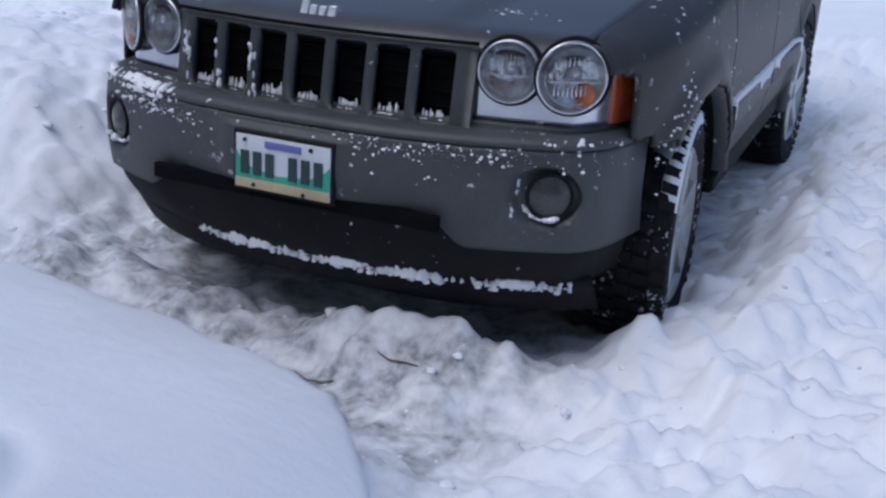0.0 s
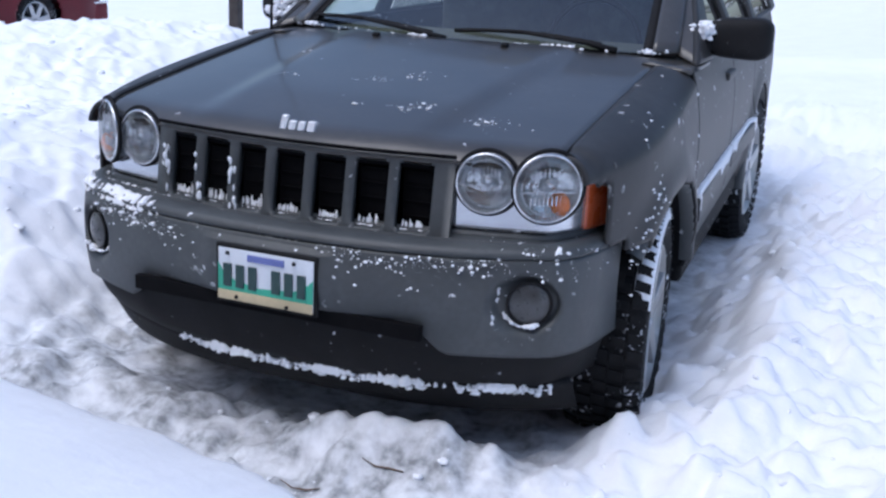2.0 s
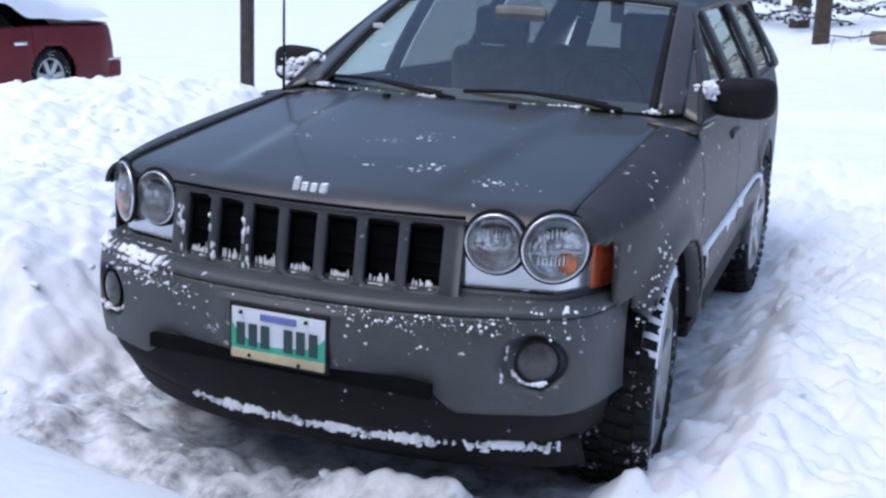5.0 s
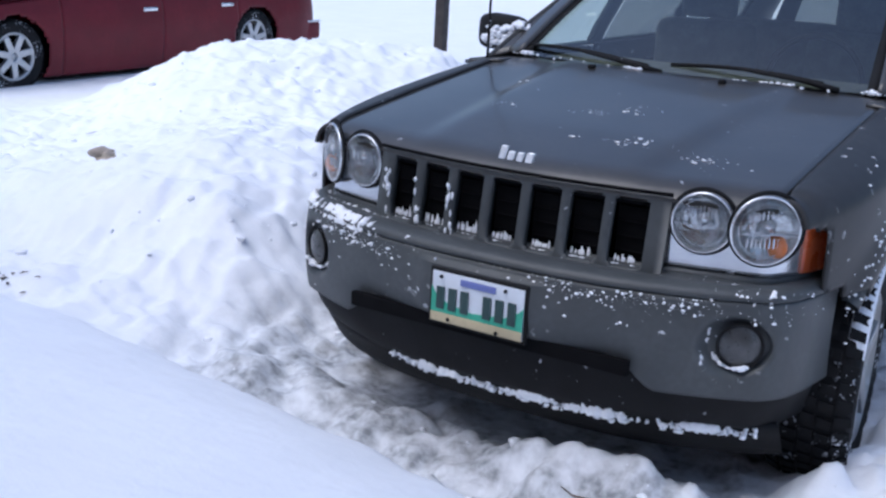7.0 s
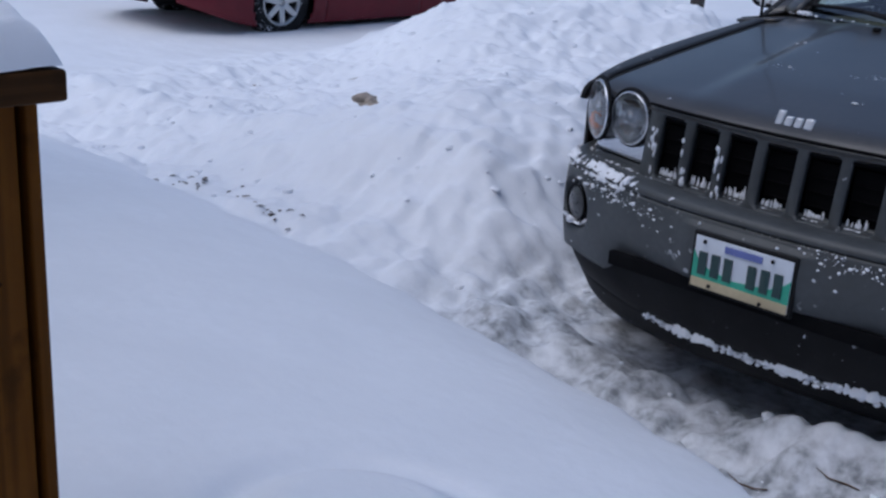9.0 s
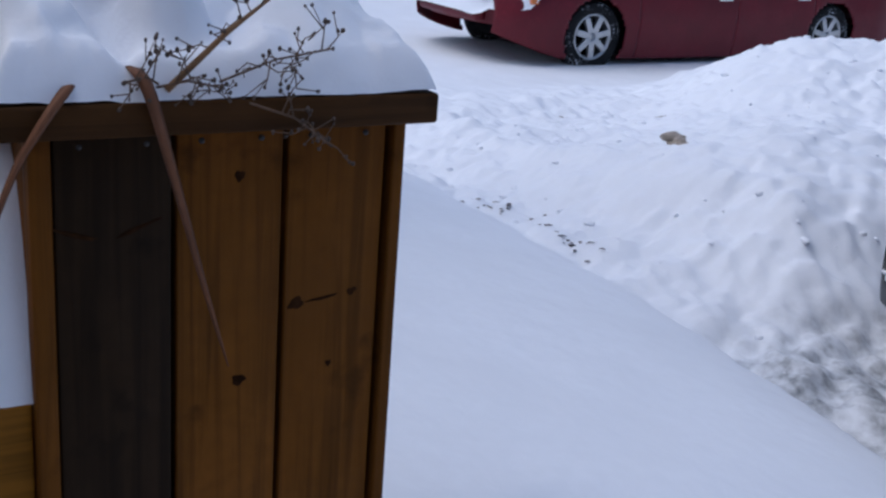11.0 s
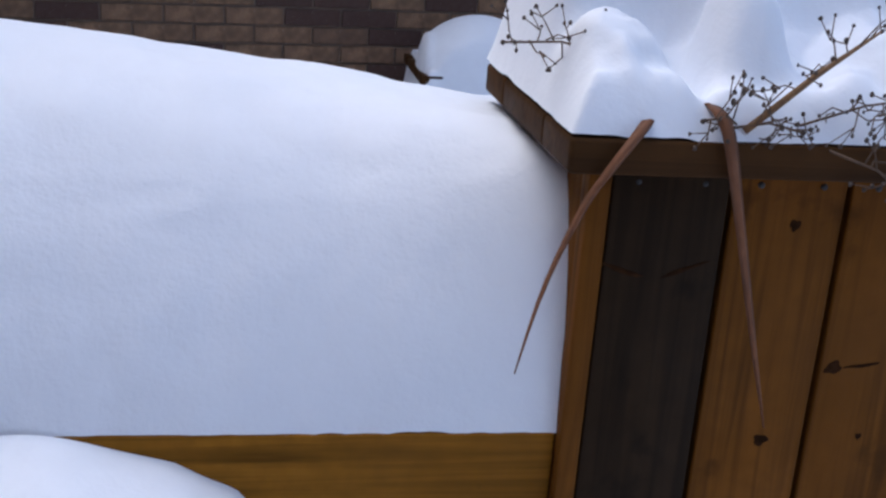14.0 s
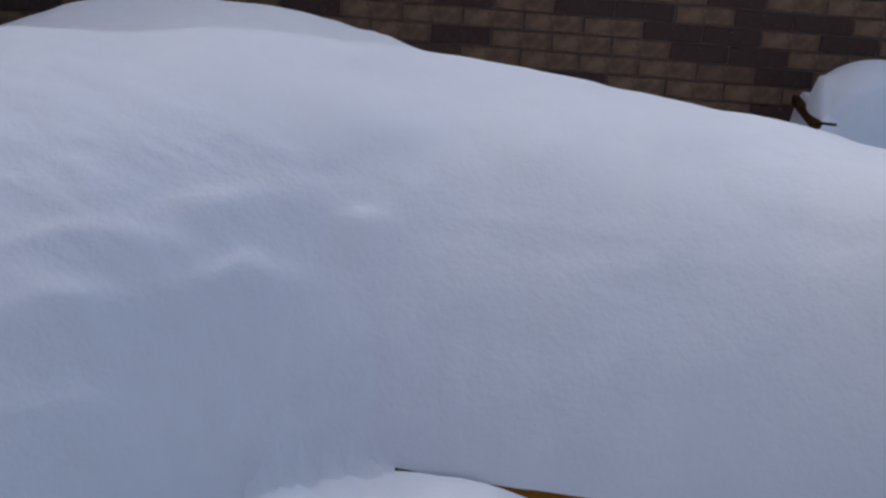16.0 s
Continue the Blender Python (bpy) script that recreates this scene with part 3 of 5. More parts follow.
for s in (-1, 1):
    lamp = sheet("headlamp", lambda u, v: (s * u, yg(u) + 0.012, 0.782 + v * (hood_z(u, yg(u)) - 0.808)), lin(0.466, 0.790, 27), lin(0, 1, 15), BRIGHT, jeep, "twin round headlamp behind clear cover", thick=0.02, flip=(s > 0))
    for cx, cz, r in ((0.560, 0.917, 0.080), (0.717, 0.914, 0.092)):
        yaw = math.atan2(yg(cx + 0.05) - yg(cx - 0.05), 0.1) * s * (0.85 if cx > 0.6 else 0.75)
        cy = yg(cx) - 0.010
        part("lamp_ring", ring_bm(s * cx, cy, cz, r, 0.0045, yaw), BRIGHT, lamp, "chrome ring")
        # black ring added to draw the dark gap between hood and lamp
        part("lamp_gasket", ring_bm(s * cx, cy + 0.010, cz + 0.003, r + 0.008, 0.006, yaw), BLACK, lamp, "black ring drawing the dark gap round the lamp")
        disc_sheet("reflector", s * cx, cy + 0.002, cz, r, -0.020, yaw, REFLECT, lamp, rows=14, steps=72, flute=0.004)
        part("lamp_step", ring_bm(s * cx, cy + 0.004, cz, r * 0.80, 0.0025, yaw), REFLECT, lamp)
        part("bulb", lathe_bm([(-0.006, 0.0), (-0.004, 0.012), (0.006, 0.020), (0.02, 0.022)], 20, "Y", (s * cx, cy, cz + 0.012)), BRIGHT, lamp)
        for k in range(8):
            fx0, low = s * cx - r * 0.52 + k * r * 0.13, -0.52 if cx > 0.6 else 0.22
            part("flute", turned(box_bm((fx0, cy - 0.001, cz + r * (0.24 + 0.02 * k)), (fx0 + r * 0.055, cy + 0.006, cz + r * (0.60 - 0.03 * abs(k - 4))), 0.001), s * cx, cy, yaw), BRIGHT, lamp)
            part("flute", turned(box_bm((fx0, cy - 0.001, cz + r * low), (fx0 + r * 0.055, cy + 0.006, cz + r * (low + 0.30)), 0.001), s * cx, cy, yaw), BRIGHT, lamp)
        part("lamp_shelf", turned(box_bm((s * cx - r * 0.86, cy - 0.002, cz - r * 0.13), (s * cx + r * 0.86, cy + 0.006, cz - r * 0.09), 0.001), s * cx, cy, yaw), BRIGHT, lamp)
        disc_sheet("lens", s * cx, cy - 0.004, cz, r, 0.012, yaw, LENS, lamp, "clear domed lens").visible_shadow = False
    part("turn_signal", lathe_bm([(-0.004, 0.0), (-0.003, 0.026), (0.008, 0.034)], 20, "Y", (s * 0.738, yg(0.738) - 0.006, 0.868)), AMBER, lamp, "amber indicator")
    sheet("side_marker", lambda u, v: (s * u, yg(u) + 0.004, 0.772 + v * (0.150 - (u - 0.80) * 0.4)), lin(0.788, 0.830, 8), lin(0, 1, 10), MARKER, lamp, "orange-red side marker", thick=0.015, flip=(s > 0))
    sheet("lamp_surround", lambda u, v: (s * u, 0.394 - 0.30 * (u - 0.80), 0.905 + v * (0.100 - 12 * max(0, u - 0.80) ** 2)), lin(0.798, 0.856, 8), lin(0, 1, 6), PAINT, jeep, thick=0.01, flip=(s > 0))
    fog = disc_sheet("fog_lamp", s * 0.712, yb(0.70) + 0.012, 0.612, 0.058, 0.014, s * 0.45, FOGLENS, jeep, "round fog lamp")
    part("fog_ring", ring_bm(s * 0.712, yb(0.70) + 0.008, 0.612, 0.060, 0.004, s * 0.45), BLACK, fog)


# flanks
REAR = 3.56      # rear axle


def flank_x(y, z):
    w = 0.915 - 0.05 * max(0, (z - 0.85) / 0.3) ** 2 - 0.06 * max(0, (0.62 - z) / 0.25) ** 2
    for yc in (0.90, REAR):
        w += 0.022 * math.exp(-((math.hypot(y - yc, z - 0.36) - 0.48) / 0.06) ** 2) if z > 0.3 else 0
    front = max(0, 0.80 - y)
    w -= 0.42 * front ** 2.2
    back = max(0, y - 4.2)
    return w - 0.25 * back ** 2 - 0.050 * max(0, y - 1.0)


def along_flank(bm, s, mid):
    """Lets a straight strip follow the flank's taper."""
    for v in bm.verts:
        v.co.x += s * (flank_x(v.co.y, 0.66) - flank_x(mid, 0.66))
    return bm


def off_arch(y, z):
    return all(math.hypot(y - yc, z - 0.36) > 0.465 for yc in (0.90, REAR))


for s in (-1, 1):
    for name, y0, y1, top in (("front_fender", 0.262, 1.30, None), ("front_door", 1.306, 2.34, 1.13), ("rear_door", 2.346, 3.20, 1.14), ("rear_quarter", 3.206, 4.70, 1.15)):
        ys = lin(y0, y1, max(10, int((y1 - y0) / 0.016)))
        if name == "front_fender":
            def at(u, v, s=s):
                zt = hood_z(0.75, max(u, yg(0.75) + 0.03)) - 0.004
                if v < 0.8:
                    z = 0.44 + (zt - 0.075 - 0.44) * v / 0.8
                    return (s * flank_x(u, z), u, z)
                t = (v - 0.8) / 0.2
                x0 = flank_x(u, zt - 0.075)
                return (s * (x0 + (0.746 - x0) * (1 - math.cos(t * math.pi / 2))), u, zt - 0.075 + 0.075 * math.sin(t * math.pi / 2))

            def keep(u, v):
                z = 0.44 + (hood_z(0.75, max(u, 0.3)) - 0.08 - 0.44) * v / 0.8
                return (v > 0.8 or off_arch(u, z)) and not (u < 0.57 and z < 0.715) and not (u < 0.455 and z < 0.745) and not (u < 0.36 and z < 0.925)
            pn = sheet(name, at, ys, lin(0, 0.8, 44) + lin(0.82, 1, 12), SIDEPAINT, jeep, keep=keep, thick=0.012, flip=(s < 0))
        else:
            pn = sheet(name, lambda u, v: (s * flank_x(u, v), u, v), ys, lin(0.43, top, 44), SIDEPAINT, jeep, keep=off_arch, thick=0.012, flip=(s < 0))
        if "door" in name:
            yh = y1 - 0.16
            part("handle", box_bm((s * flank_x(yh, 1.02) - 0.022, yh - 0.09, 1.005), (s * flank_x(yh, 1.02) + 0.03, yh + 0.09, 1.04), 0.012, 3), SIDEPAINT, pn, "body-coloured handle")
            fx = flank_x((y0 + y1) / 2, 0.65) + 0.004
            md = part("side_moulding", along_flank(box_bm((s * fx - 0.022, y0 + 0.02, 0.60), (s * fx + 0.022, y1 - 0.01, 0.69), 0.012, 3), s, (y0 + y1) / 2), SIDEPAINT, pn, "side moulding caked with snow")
            bm = box_bm((s * fx - 0.026, y0 + 0.025, 0.612), (s * fx + 0.026, y1 - 0.015, 0.70), 0.014, 3)
            bmesh.ops.subdivide_edges(bm, edges=[e for e in bm.edges if abs(e.verts[0].co.y - e.verts[1].co.y) > 0.3], cuts=40)
            for v in bm.verts:
                if v.co.z < 0.65:
                    v.co.z += 0.055 * float(vnoise(np.float64(v.co.y * 11), np.float64(s), 88)) + 0.02 * float(vnoise(np.float64(v.co.y * 40), np.float64(s), 89))
                v.co.z += 0.010 * float(vnoise(np.float64(v.co.y * 30), np.float64(s), 90))
            part("moulding_snow", along_flank(bm, s, (y0 + y1) / 2), SNOW, md)
    part("sill", along_flank(box_bm((s * 0.80 - 0.04, 1.36, 0.36), (s * 0.80 + 0.04, 3.10, 0.47), 0.025, 3), s, 2.25), BLACK, jeep)
    # arch lips and dark liners
    for yc in (0.90, REAR):
        bm = bmesh.new()
        rows = []
        for k in range(37):
            a = math.radians((12 if yc < 1 else 2) + (128 if yc < 1 else 178) * k / 36)
            row = []
            for rr, xo in ((0.452, -0.02), (0.452, 0.022), (0.478, 0.030), (0.512, 0.012), (0.512, -0.01)):
                yy = yc + rr * math.cos(a)
                row.append(bm.verts.new((s * (0.913 + xo - 0.05 * max(0, yy - 1.0) - 0.42 * max(0, 0.80 - yy) ** 2.2), yc + rr * math.cos(a), 0.36 + rr * math.sin(a))))
            rows.append(row)
        for k in range(36):
            for j in range(4):
                bm.faces.new((rows[k][j], rows[k][j + 1], rows[k + 1][j + 1], rows[k + 1][j]))
        bmesh.ops.recalc_face_normals(bm, faces=bm.faces[:])
        part("wheel_arch", bm, FASCIA, jeep, "grey arch lip dusted with snow")
        sheet("wheel_liner", lambda u, v: (s * (0.50 + (0.38 if yc < 1 else 0.28) * v), yc + 0.462 * math.cos(u), 0.36 + 0.462 * math.sin(u)), lin(math.radians(8), math.radians(150 if yc < 1 else 180), 24), lin(0, 1, 3), BLACK, jeep, "black wheel-well liner")
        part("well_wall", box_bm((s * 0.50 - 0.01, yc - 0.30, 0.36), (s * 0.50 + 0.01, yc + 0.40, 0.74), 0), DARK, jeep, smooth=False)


# wheels
def make_wheel(cx, cy, cz, R, W, s, parent, spokes, rim_mat):
    """A treaded tyre and a spoked rim; s: the side it faces along x."""
    w = W / 2
    tyre = part("tyre", lathe_bm([(-w * 0.86, R * 0.66), (-w, R * 0.80), (-w * 0.93, R * 0.93), (-w * 0.78, R * 0.985), (0, R), (w * 0.78, R * 0.985), (w * 0.93, R * 0.93), (w, R * 0.80), (w * 0.86, R * 0.66)], 56, "X", (cx, cy, cz)), RUBBER, parent, "black treaded tyre with packed snow")
    bm = bmesh.new()
    n = 44
    for k in range(n):
        a = 2 * math.pi * k / n
        for j, (x0, x1) in enumerate(((-0.98, -0.62), (-0.55, -0.22), (-0.16, 0.16), (0.22, 0.55), (0.62, 0.98))):
            da, aa = 0.042, a + (0.03 if j % 2 else 0)
            ro = R + 0.009
            ri = R * 0.95
            vs = []
            for rr in (ri, ro):
                for (xx, ang) in ((x0, aa - da), (x1, aa - da + 0.015), (x1, aa + da + 0.015), (x0, aa + da)):
                    drop = 0.022 * max(0, abs(xx) - 0.6) / 0.4 if rr == ro else 0
                    vs.append(bm.verts.new((cx + xx * w, cy + (rr - drop) * math.cos(ang), cz + (rr - drop) * math.sin(ang))))
            for q in ((4, 5, 6, 7), (0, 1, 5, 4), (1, 2, 6, 5), (2, 3, 7, 6), (3, 0, 4, 7)):
                bm.faces.new([vs[i] for i in q])
    bmesh.ops.recalc_face_normals(bm, faces=bm.faces[:])
    part("tread", bm, RUBBER, tyre, smooth=False)
    rim = part("rim", lathe_bm([(s * w * 0.86, R * 0.66), (s * w * 0.92, R * 0.62), (s * w * 0.5, R * 0.585), (-s * w * 0.6, R * 0.57)], 48, "X", (cx, cy, cz)), rim_mat, parent, "silver alloy rim")
    part("hub", lathe_bm([(s * w * 0.74, 0.0), (s * w * 0.74, R * 0.13), (s * w * 0.55, R * 0.17), (s * w * 0.2, R * 0.2)], 24, "X", (cx, cy, cz)), rim_mat, rim)
    part("brake", lathe_bm([(0.0, 0.0), (0.0, R * 0.5), (-s * 0.02, R * 0.5)], 24, "X", (cx, cy, cz)), DARK, rim)
    for k in range(spokes):
        a = 2 * math.pi * (k + 0.25) / spokes
        bm = box_bm((-0.5, -0.5, -0.5), (0.5, 0.5, 0.5), 0.08, 2)
        for v in bm.verts:
            t = v.co.z + 0.5
            wd = R * (0.20 - 0.03 * t)
            r = R * (0.10 + 0.50 * t)
            lx, ly = s * w * (0.62 + 0.10 * t) + v.co.x * 0.05, v.co.y * wd
            v.co = (cx + lx, cy + r * math.cos(a) - ly * math.sin(a), cz + r * math.sin(a) + ly * math.cos(a))
        part("spoke", bm, rim_mat, rim)


for s in (-1, 1):
    for yc in (0.90, REAR):
        wh = new("wheel")
        wh.location = (s * (0.785 if yc < 1 else 0.690), yc, 0.37)
        bpy.context.view_layer.update()
        wh.parent = jeep
        wh.matrix_parent_inverse = jeep.matrix_world.inverted()
        bpy.context.view_layer.update()
        make_wheel(s * (0.785 if yc < 1 else 0.690), yc, 0.37, 0.375, 0.25, s, wh, 5, SILVER)
        if yc < 1:
            wx = s * 0.785
            bm = bmesh.new()
            rows = []
            for k in range(61):   # snow packed between the lugs, over the top and down the front
                a = math.radians(70 + 88 * k / 60)
                fade = min(1, k / 8, (60 - k) / 8)
                rows.append([bm.verts.new((wx + s * x_ * 0.125, yc + r_ * math.cos(a), 0.37 + r_ * math.sin(a))) for x_, r_ in ((0.56, 0.362), (0.60, 0.366 + 0.006 * fade), (0.78, 0.362 + 0.011 * fade), (0.98, 0.345 + 0.018 * fade), (1.01, 0.325))])
            for k in range(60):
                for j in range(4):
                    bm.faces.new((rows[k][j], rows[k][j + 1], rows[k + 1][j + 1], rows[k + 1][j]))
            bmesh.ops.recalc_face_normals(bm, faces=bm.faces[:])
            part("tread_snow", bm, SNOW, wh, "snow packed in the tread")
            wh.rotation_euler.z = radians(6)

# glasshouse
def screen_at(u, v):
    bx, by, bz = 0.735 * u, cowl_y(0.735 * u) + 0.02, 1.168 - 0.012 * u * u
    tx, ty, tz = 0.625 * u, 2.04 + 0.10 * u * u, 1.545 - 0.028 * u * u
    return (bx + (tx - bx) * v, by + (ty - by) * v, bz + (tz - bz) * v + 0.02 * math.sin(math.pi * v))


sheet("windscreen", screen_at, lin(-0.95, 0.95, 25), lin(0.0, 0.97, 13), SCREEN, jeep, "tinted windscreen", flip=True).visible_shadow = False
for s in (-1, 1):
    sheet("pillar", lambda u, v: tuple(Vector(screen_at(s * (0.94 + 0.085 * u), v)) + Vector((s * 0.012 * u, 0.03 * u * u, 0.0))), lin(0, 1, 7), lin(-0.02, 1.0, 15), PAINT, jeep, thick=0.03, flip=(s < 0))
    sheet("screen_trim", lambda u, v: tuple(Vector(screen_at(s * (0.90 + 0.05 * u), v)) + Vector((0, -0.006, 0.004))), lin(0, 1, 3), lin(0.0, 0.98, 15), BLACK, jeep, thick=0.006, flip=(s < 0))

    def side_at(u, v, s=s):
        bx, tx = 0.862, 0.655
        tz = 1.515 + 0.025 * math.sin(math.pi * (u - 1.9) / 2.7)
        bz = 1.125 + 0.01 * (u - 1.3)
        x = bx + (tx - bx) * v ** 1.15 - 0.10 * max(0, 1.62 - u) * (1 - v) - 0.10 * max(0, u - 4.1) ** 2 - 0.050 * max(0, u - 1.3)
        return (s * x, u + 0.62 * v * max(0, 2.3 - u) / 0.86 - (0.28 * v * max(0, u - 4.0)), bz + (tz - bz) * v)

    for w0, w1, nm in ((1.64, 2.30, "front_window"), (2.42, 3.16, "rear_window"), (3.30, 4.15, "quarter_window")):
        sheet(nm, side_at, lin(w0, w1, 12), lin(0.04, 0.92, 8), SIDEGLASS if nm == "front_window" else TINT, jeep, "dark side window flecked with snow", flip=(s < 0)).visible_shadow = False
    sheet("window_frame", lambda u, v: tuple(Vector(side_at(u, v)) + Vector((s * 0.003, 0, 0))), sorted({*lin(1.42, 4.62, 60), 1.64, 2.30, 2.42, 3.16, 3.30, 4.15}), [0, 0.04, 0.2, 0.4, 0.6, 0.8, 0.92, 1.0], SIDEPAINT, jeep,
          keep=lambda u, v: not (0.04 < v < 0.92 and (1.64 < u < 2.30 or 2.42 < u < 3.16 or 3.30 < u < 4.15)), thick=0.02, flip=(s < 0))
    sheet("pillar_side", lambda u, v: tuple(Vector(screen_at(s * 1.02, v)).lerp(Vector(side_at(1.425, v)), u) + Vector((s * 0.012, 0.02, 0))), lin(0, 1, 5), lin(0, 1.0, 14), PAINT, jeep, thick=0.012, flip=(s < 0))
    sheet("fender_cap", lambda u, v: (s * u, v, 1.149 - 0.12 * (u - 0.70)), lin(0.70, 0.866, 6), lin(1.27, 1.62, 6), PAINT, jeep, thick=0.012, flip=(s > 0))
    tube("roof_rail", [(s * 0.58, 2.3, 1.575), (s * 0.58, 2.42, 1.612), (s * 0.49, 4.1, 1.615), (s * 0.48, 4.25, 1.575)], 0.014, BLACK, jeep)

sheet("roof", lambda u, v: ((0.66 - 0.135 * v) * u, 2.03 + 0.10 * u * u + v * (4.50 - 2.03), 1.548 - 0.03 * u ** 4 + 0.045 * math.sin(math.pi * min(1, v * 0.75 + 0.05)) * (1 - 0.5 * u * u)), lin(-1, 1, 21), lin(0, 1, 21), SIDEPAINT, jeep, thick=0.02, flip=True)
def tail_at(u, v):
    return ((0.655 - 0.15 * max(0, v - 0.6) / 0.4) * u, 4.68 - 0.20 * max(0, v - 0.55) - 0.08 * u * u, 0.45 + v * 1.09)


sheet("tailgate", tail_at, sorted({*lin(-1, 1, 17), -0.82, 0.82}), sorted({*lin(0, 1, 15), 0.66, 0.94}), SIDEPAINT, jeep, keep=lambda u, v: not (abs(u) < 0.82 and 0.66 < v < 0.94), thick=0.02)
sheet("back_window", tail_at, lin(-0.82, 0.82, 15), lin(0.66, 0.94, 6), TINT, jeep, "tinted back window").visible_shadow = False
part("rear_bumper", box_bm((-0.60, 4.56, 0.42), (0.60, 4.74, 0.66), 0.04, 3), FASCIA, jeep)
sheet("cowl", lambda u, v: (u, cowl_y(u) - 0.012 + 0.07 * v, 1.150 - 0.012 * (u / 0.74) ** 2 + 0.016 * v), lin(-0.73, 0.73, 31), [0, 0.5, 1], BLACK, jeep, "black cowl under the wipers", thick=0.01, flip=True)

# cabin
part("dashboard", box_bm((-0.66, 1.50, 0.98), (0.66, 1.82, 1.155), 0.05, 3), CABIN, jeep)
part("cabin_floor", box_bm((-0.62, 1.38, 0.50), (0.62, 4.50, 0.56), 0), DARK, jeep, smooth=False)
part("firewall", box_bm((-0.80, 1.33, 0.50), (0.80, 1.37, 1.12), 0), DARK, jeep, smooth=False)
part("steering_wheel", ring_bm(0.36, 1.88, 1.12, 0.185, 0.013, 0.0), BLACK, jeep)
part("rear_mirror", box_bm((-0.11, 1.86, 1.44), (0.11, 1.88, 1.50), 0.015, 3), CABIN, jeep)
part("screen_sticker", box_bm((-0.60, 1.72, 1.385), (-0.555, 1.724, 1.405), 0.001), BADGE, jeep)
for s in (-0.36, 0.36):
    seat = part("seat", box_bm((s - 0.25, 2.15, 0.62), (s + 0.25, 2.62, 0.80), 0.05, 3), CABIN, jeep)
    part("seat_back", box_bm((s - 0.24, 2.55, 0.75), (s + 0.24, 2.70, 1.28), 0.06, 3), CABIN, seat)
    part("headrest", box_bm((s - 0.13, 2.58, 1.29), (s + 0.13, 2.68, 1.47), 0.04, 3), CABIN, seat)
part("rear_bench", box_bm((-0.62, 3.3, 0.75), (0.62, 3.45, 1.26), 0.05, 3), CABIN, jeep)

# mirrors, wipers, nozzles, aerial
for s in (-1, 1):
    bm = box_bm((-0.5, -0.5, -0.5), (0.5, 0.5, 0.5), 0.36, 6)
    for v in bm.verts:
        t = v.co.x + 0.5
        v.co = (s * (0.83 + 0.235 * t), 1.70 + v.co.y * 0.125 + 0.035 * t, 1.212 + v.co.z * (0.135 + 0.025 * t))
    bmesh.ops.recalc_face_normals(bm, faces=bm.faces[:])
    mir = part("mirror", bm, BLACK, jeep, "black door mirror with snow on its arm")
    part("mirror_arm", box_bm((min(s * 0.77, s * 0.86), 1.64, 1.155), (max(s * 0.77, s * 0.86), 1.72, 1.215), 0.015, 3), BLACK, mir)
for x0, x1 in ((-0.70, -0.10), (-0.02, 0.52)):
    blade = [(x0 + (x1 - x0) * t, cowl_y(x0 + (x1 - x0) * t) + 0.035 + 0.03 * (1 - t), 1.183 + 0.018 * math.sin(math.pi * t) + 0.012 * (1 - t)) for t in lin(0, 1, 9)]
    wp = tube("wiper", blade, 0.008, BLACK, jeep, "black wiper", sides=6)
    tube("wiper_arm", [(x1 + 0.06, cowl_y(x1) + 0.015, 1.165), (x1 - 0.05, cowl_y(x1) + 0.02, 1.185), ((x0 + x1) / 2, cowl_y((x0 + x1) / 2) + 0.03, 1.208)], [0.014, 0.010, 0.006], BLACK, wp, sides=6)
for x0 in (-0.28, 0.22):
    part("washer_nozzle", box_bm((x0 - 0.012, 1.20, hood_z(x0, 1.21) - 0.002), (x0 + 0.012, 1.225, hood_z(x0, 1.21) + 0.014), 0.004), BLACK, jeep)
tube("aerial", [(-0.835, 1.40, 1.08), (-0.838, 1.40, 1.15), (-0.845, 1.41, 1.5), (-0.85, 1.43, 1.98)], [0.012, 0.006, 0.005, 0.0045], BLACK, jeep, sides=6)


# ---- snow lying on the car ----
def clods(name, spots, label, flat=0.6, seed=1, sub=1, material=None, parent=None):
    """Many small rounded lumps of snow as one piece; spots: x, y, z, size."""
    rnd = random.Random(seed)
    tmpl = bmesh.new()
    bmesh.ops.create_icosphere(tmpl, subdivisions=sub, radius=1)
    tv = [v.co.copy() for v in tmpl.verts]
    tf = [[v.index for v in f.verts] for f in tmpl.faces]
    tmpl.free()
    verts, faces = [], []
    for x, y, z, r in spots:
        o = len(verts)
        a, sx, sy = rnd.uniform(0, 6.28), rnd.uniform(0.7, 1.35), rnd.uniform(0.7, 1.35)
        ca, sa = math.cos(a), math.sin(a)
        for c in tv:
            k = r * (0.72 + 0.56 * rnd.random())
            px, py, pz = c.x * sx * k, c.y * sy * k, c.z * flat * k
            verts.append((x + px * ca - py * sa, y + px * sa + py * ca, z + pz))
        faces += [[i + o for i in f] for f in tf]
    ob = raw(name, verts, faces, material or SNOW, parent)
    if parent is None:
        tagged(ob, label, "snow", kind="stuff")
    else:
        tagged(ob, kind="stuff")
    return ob


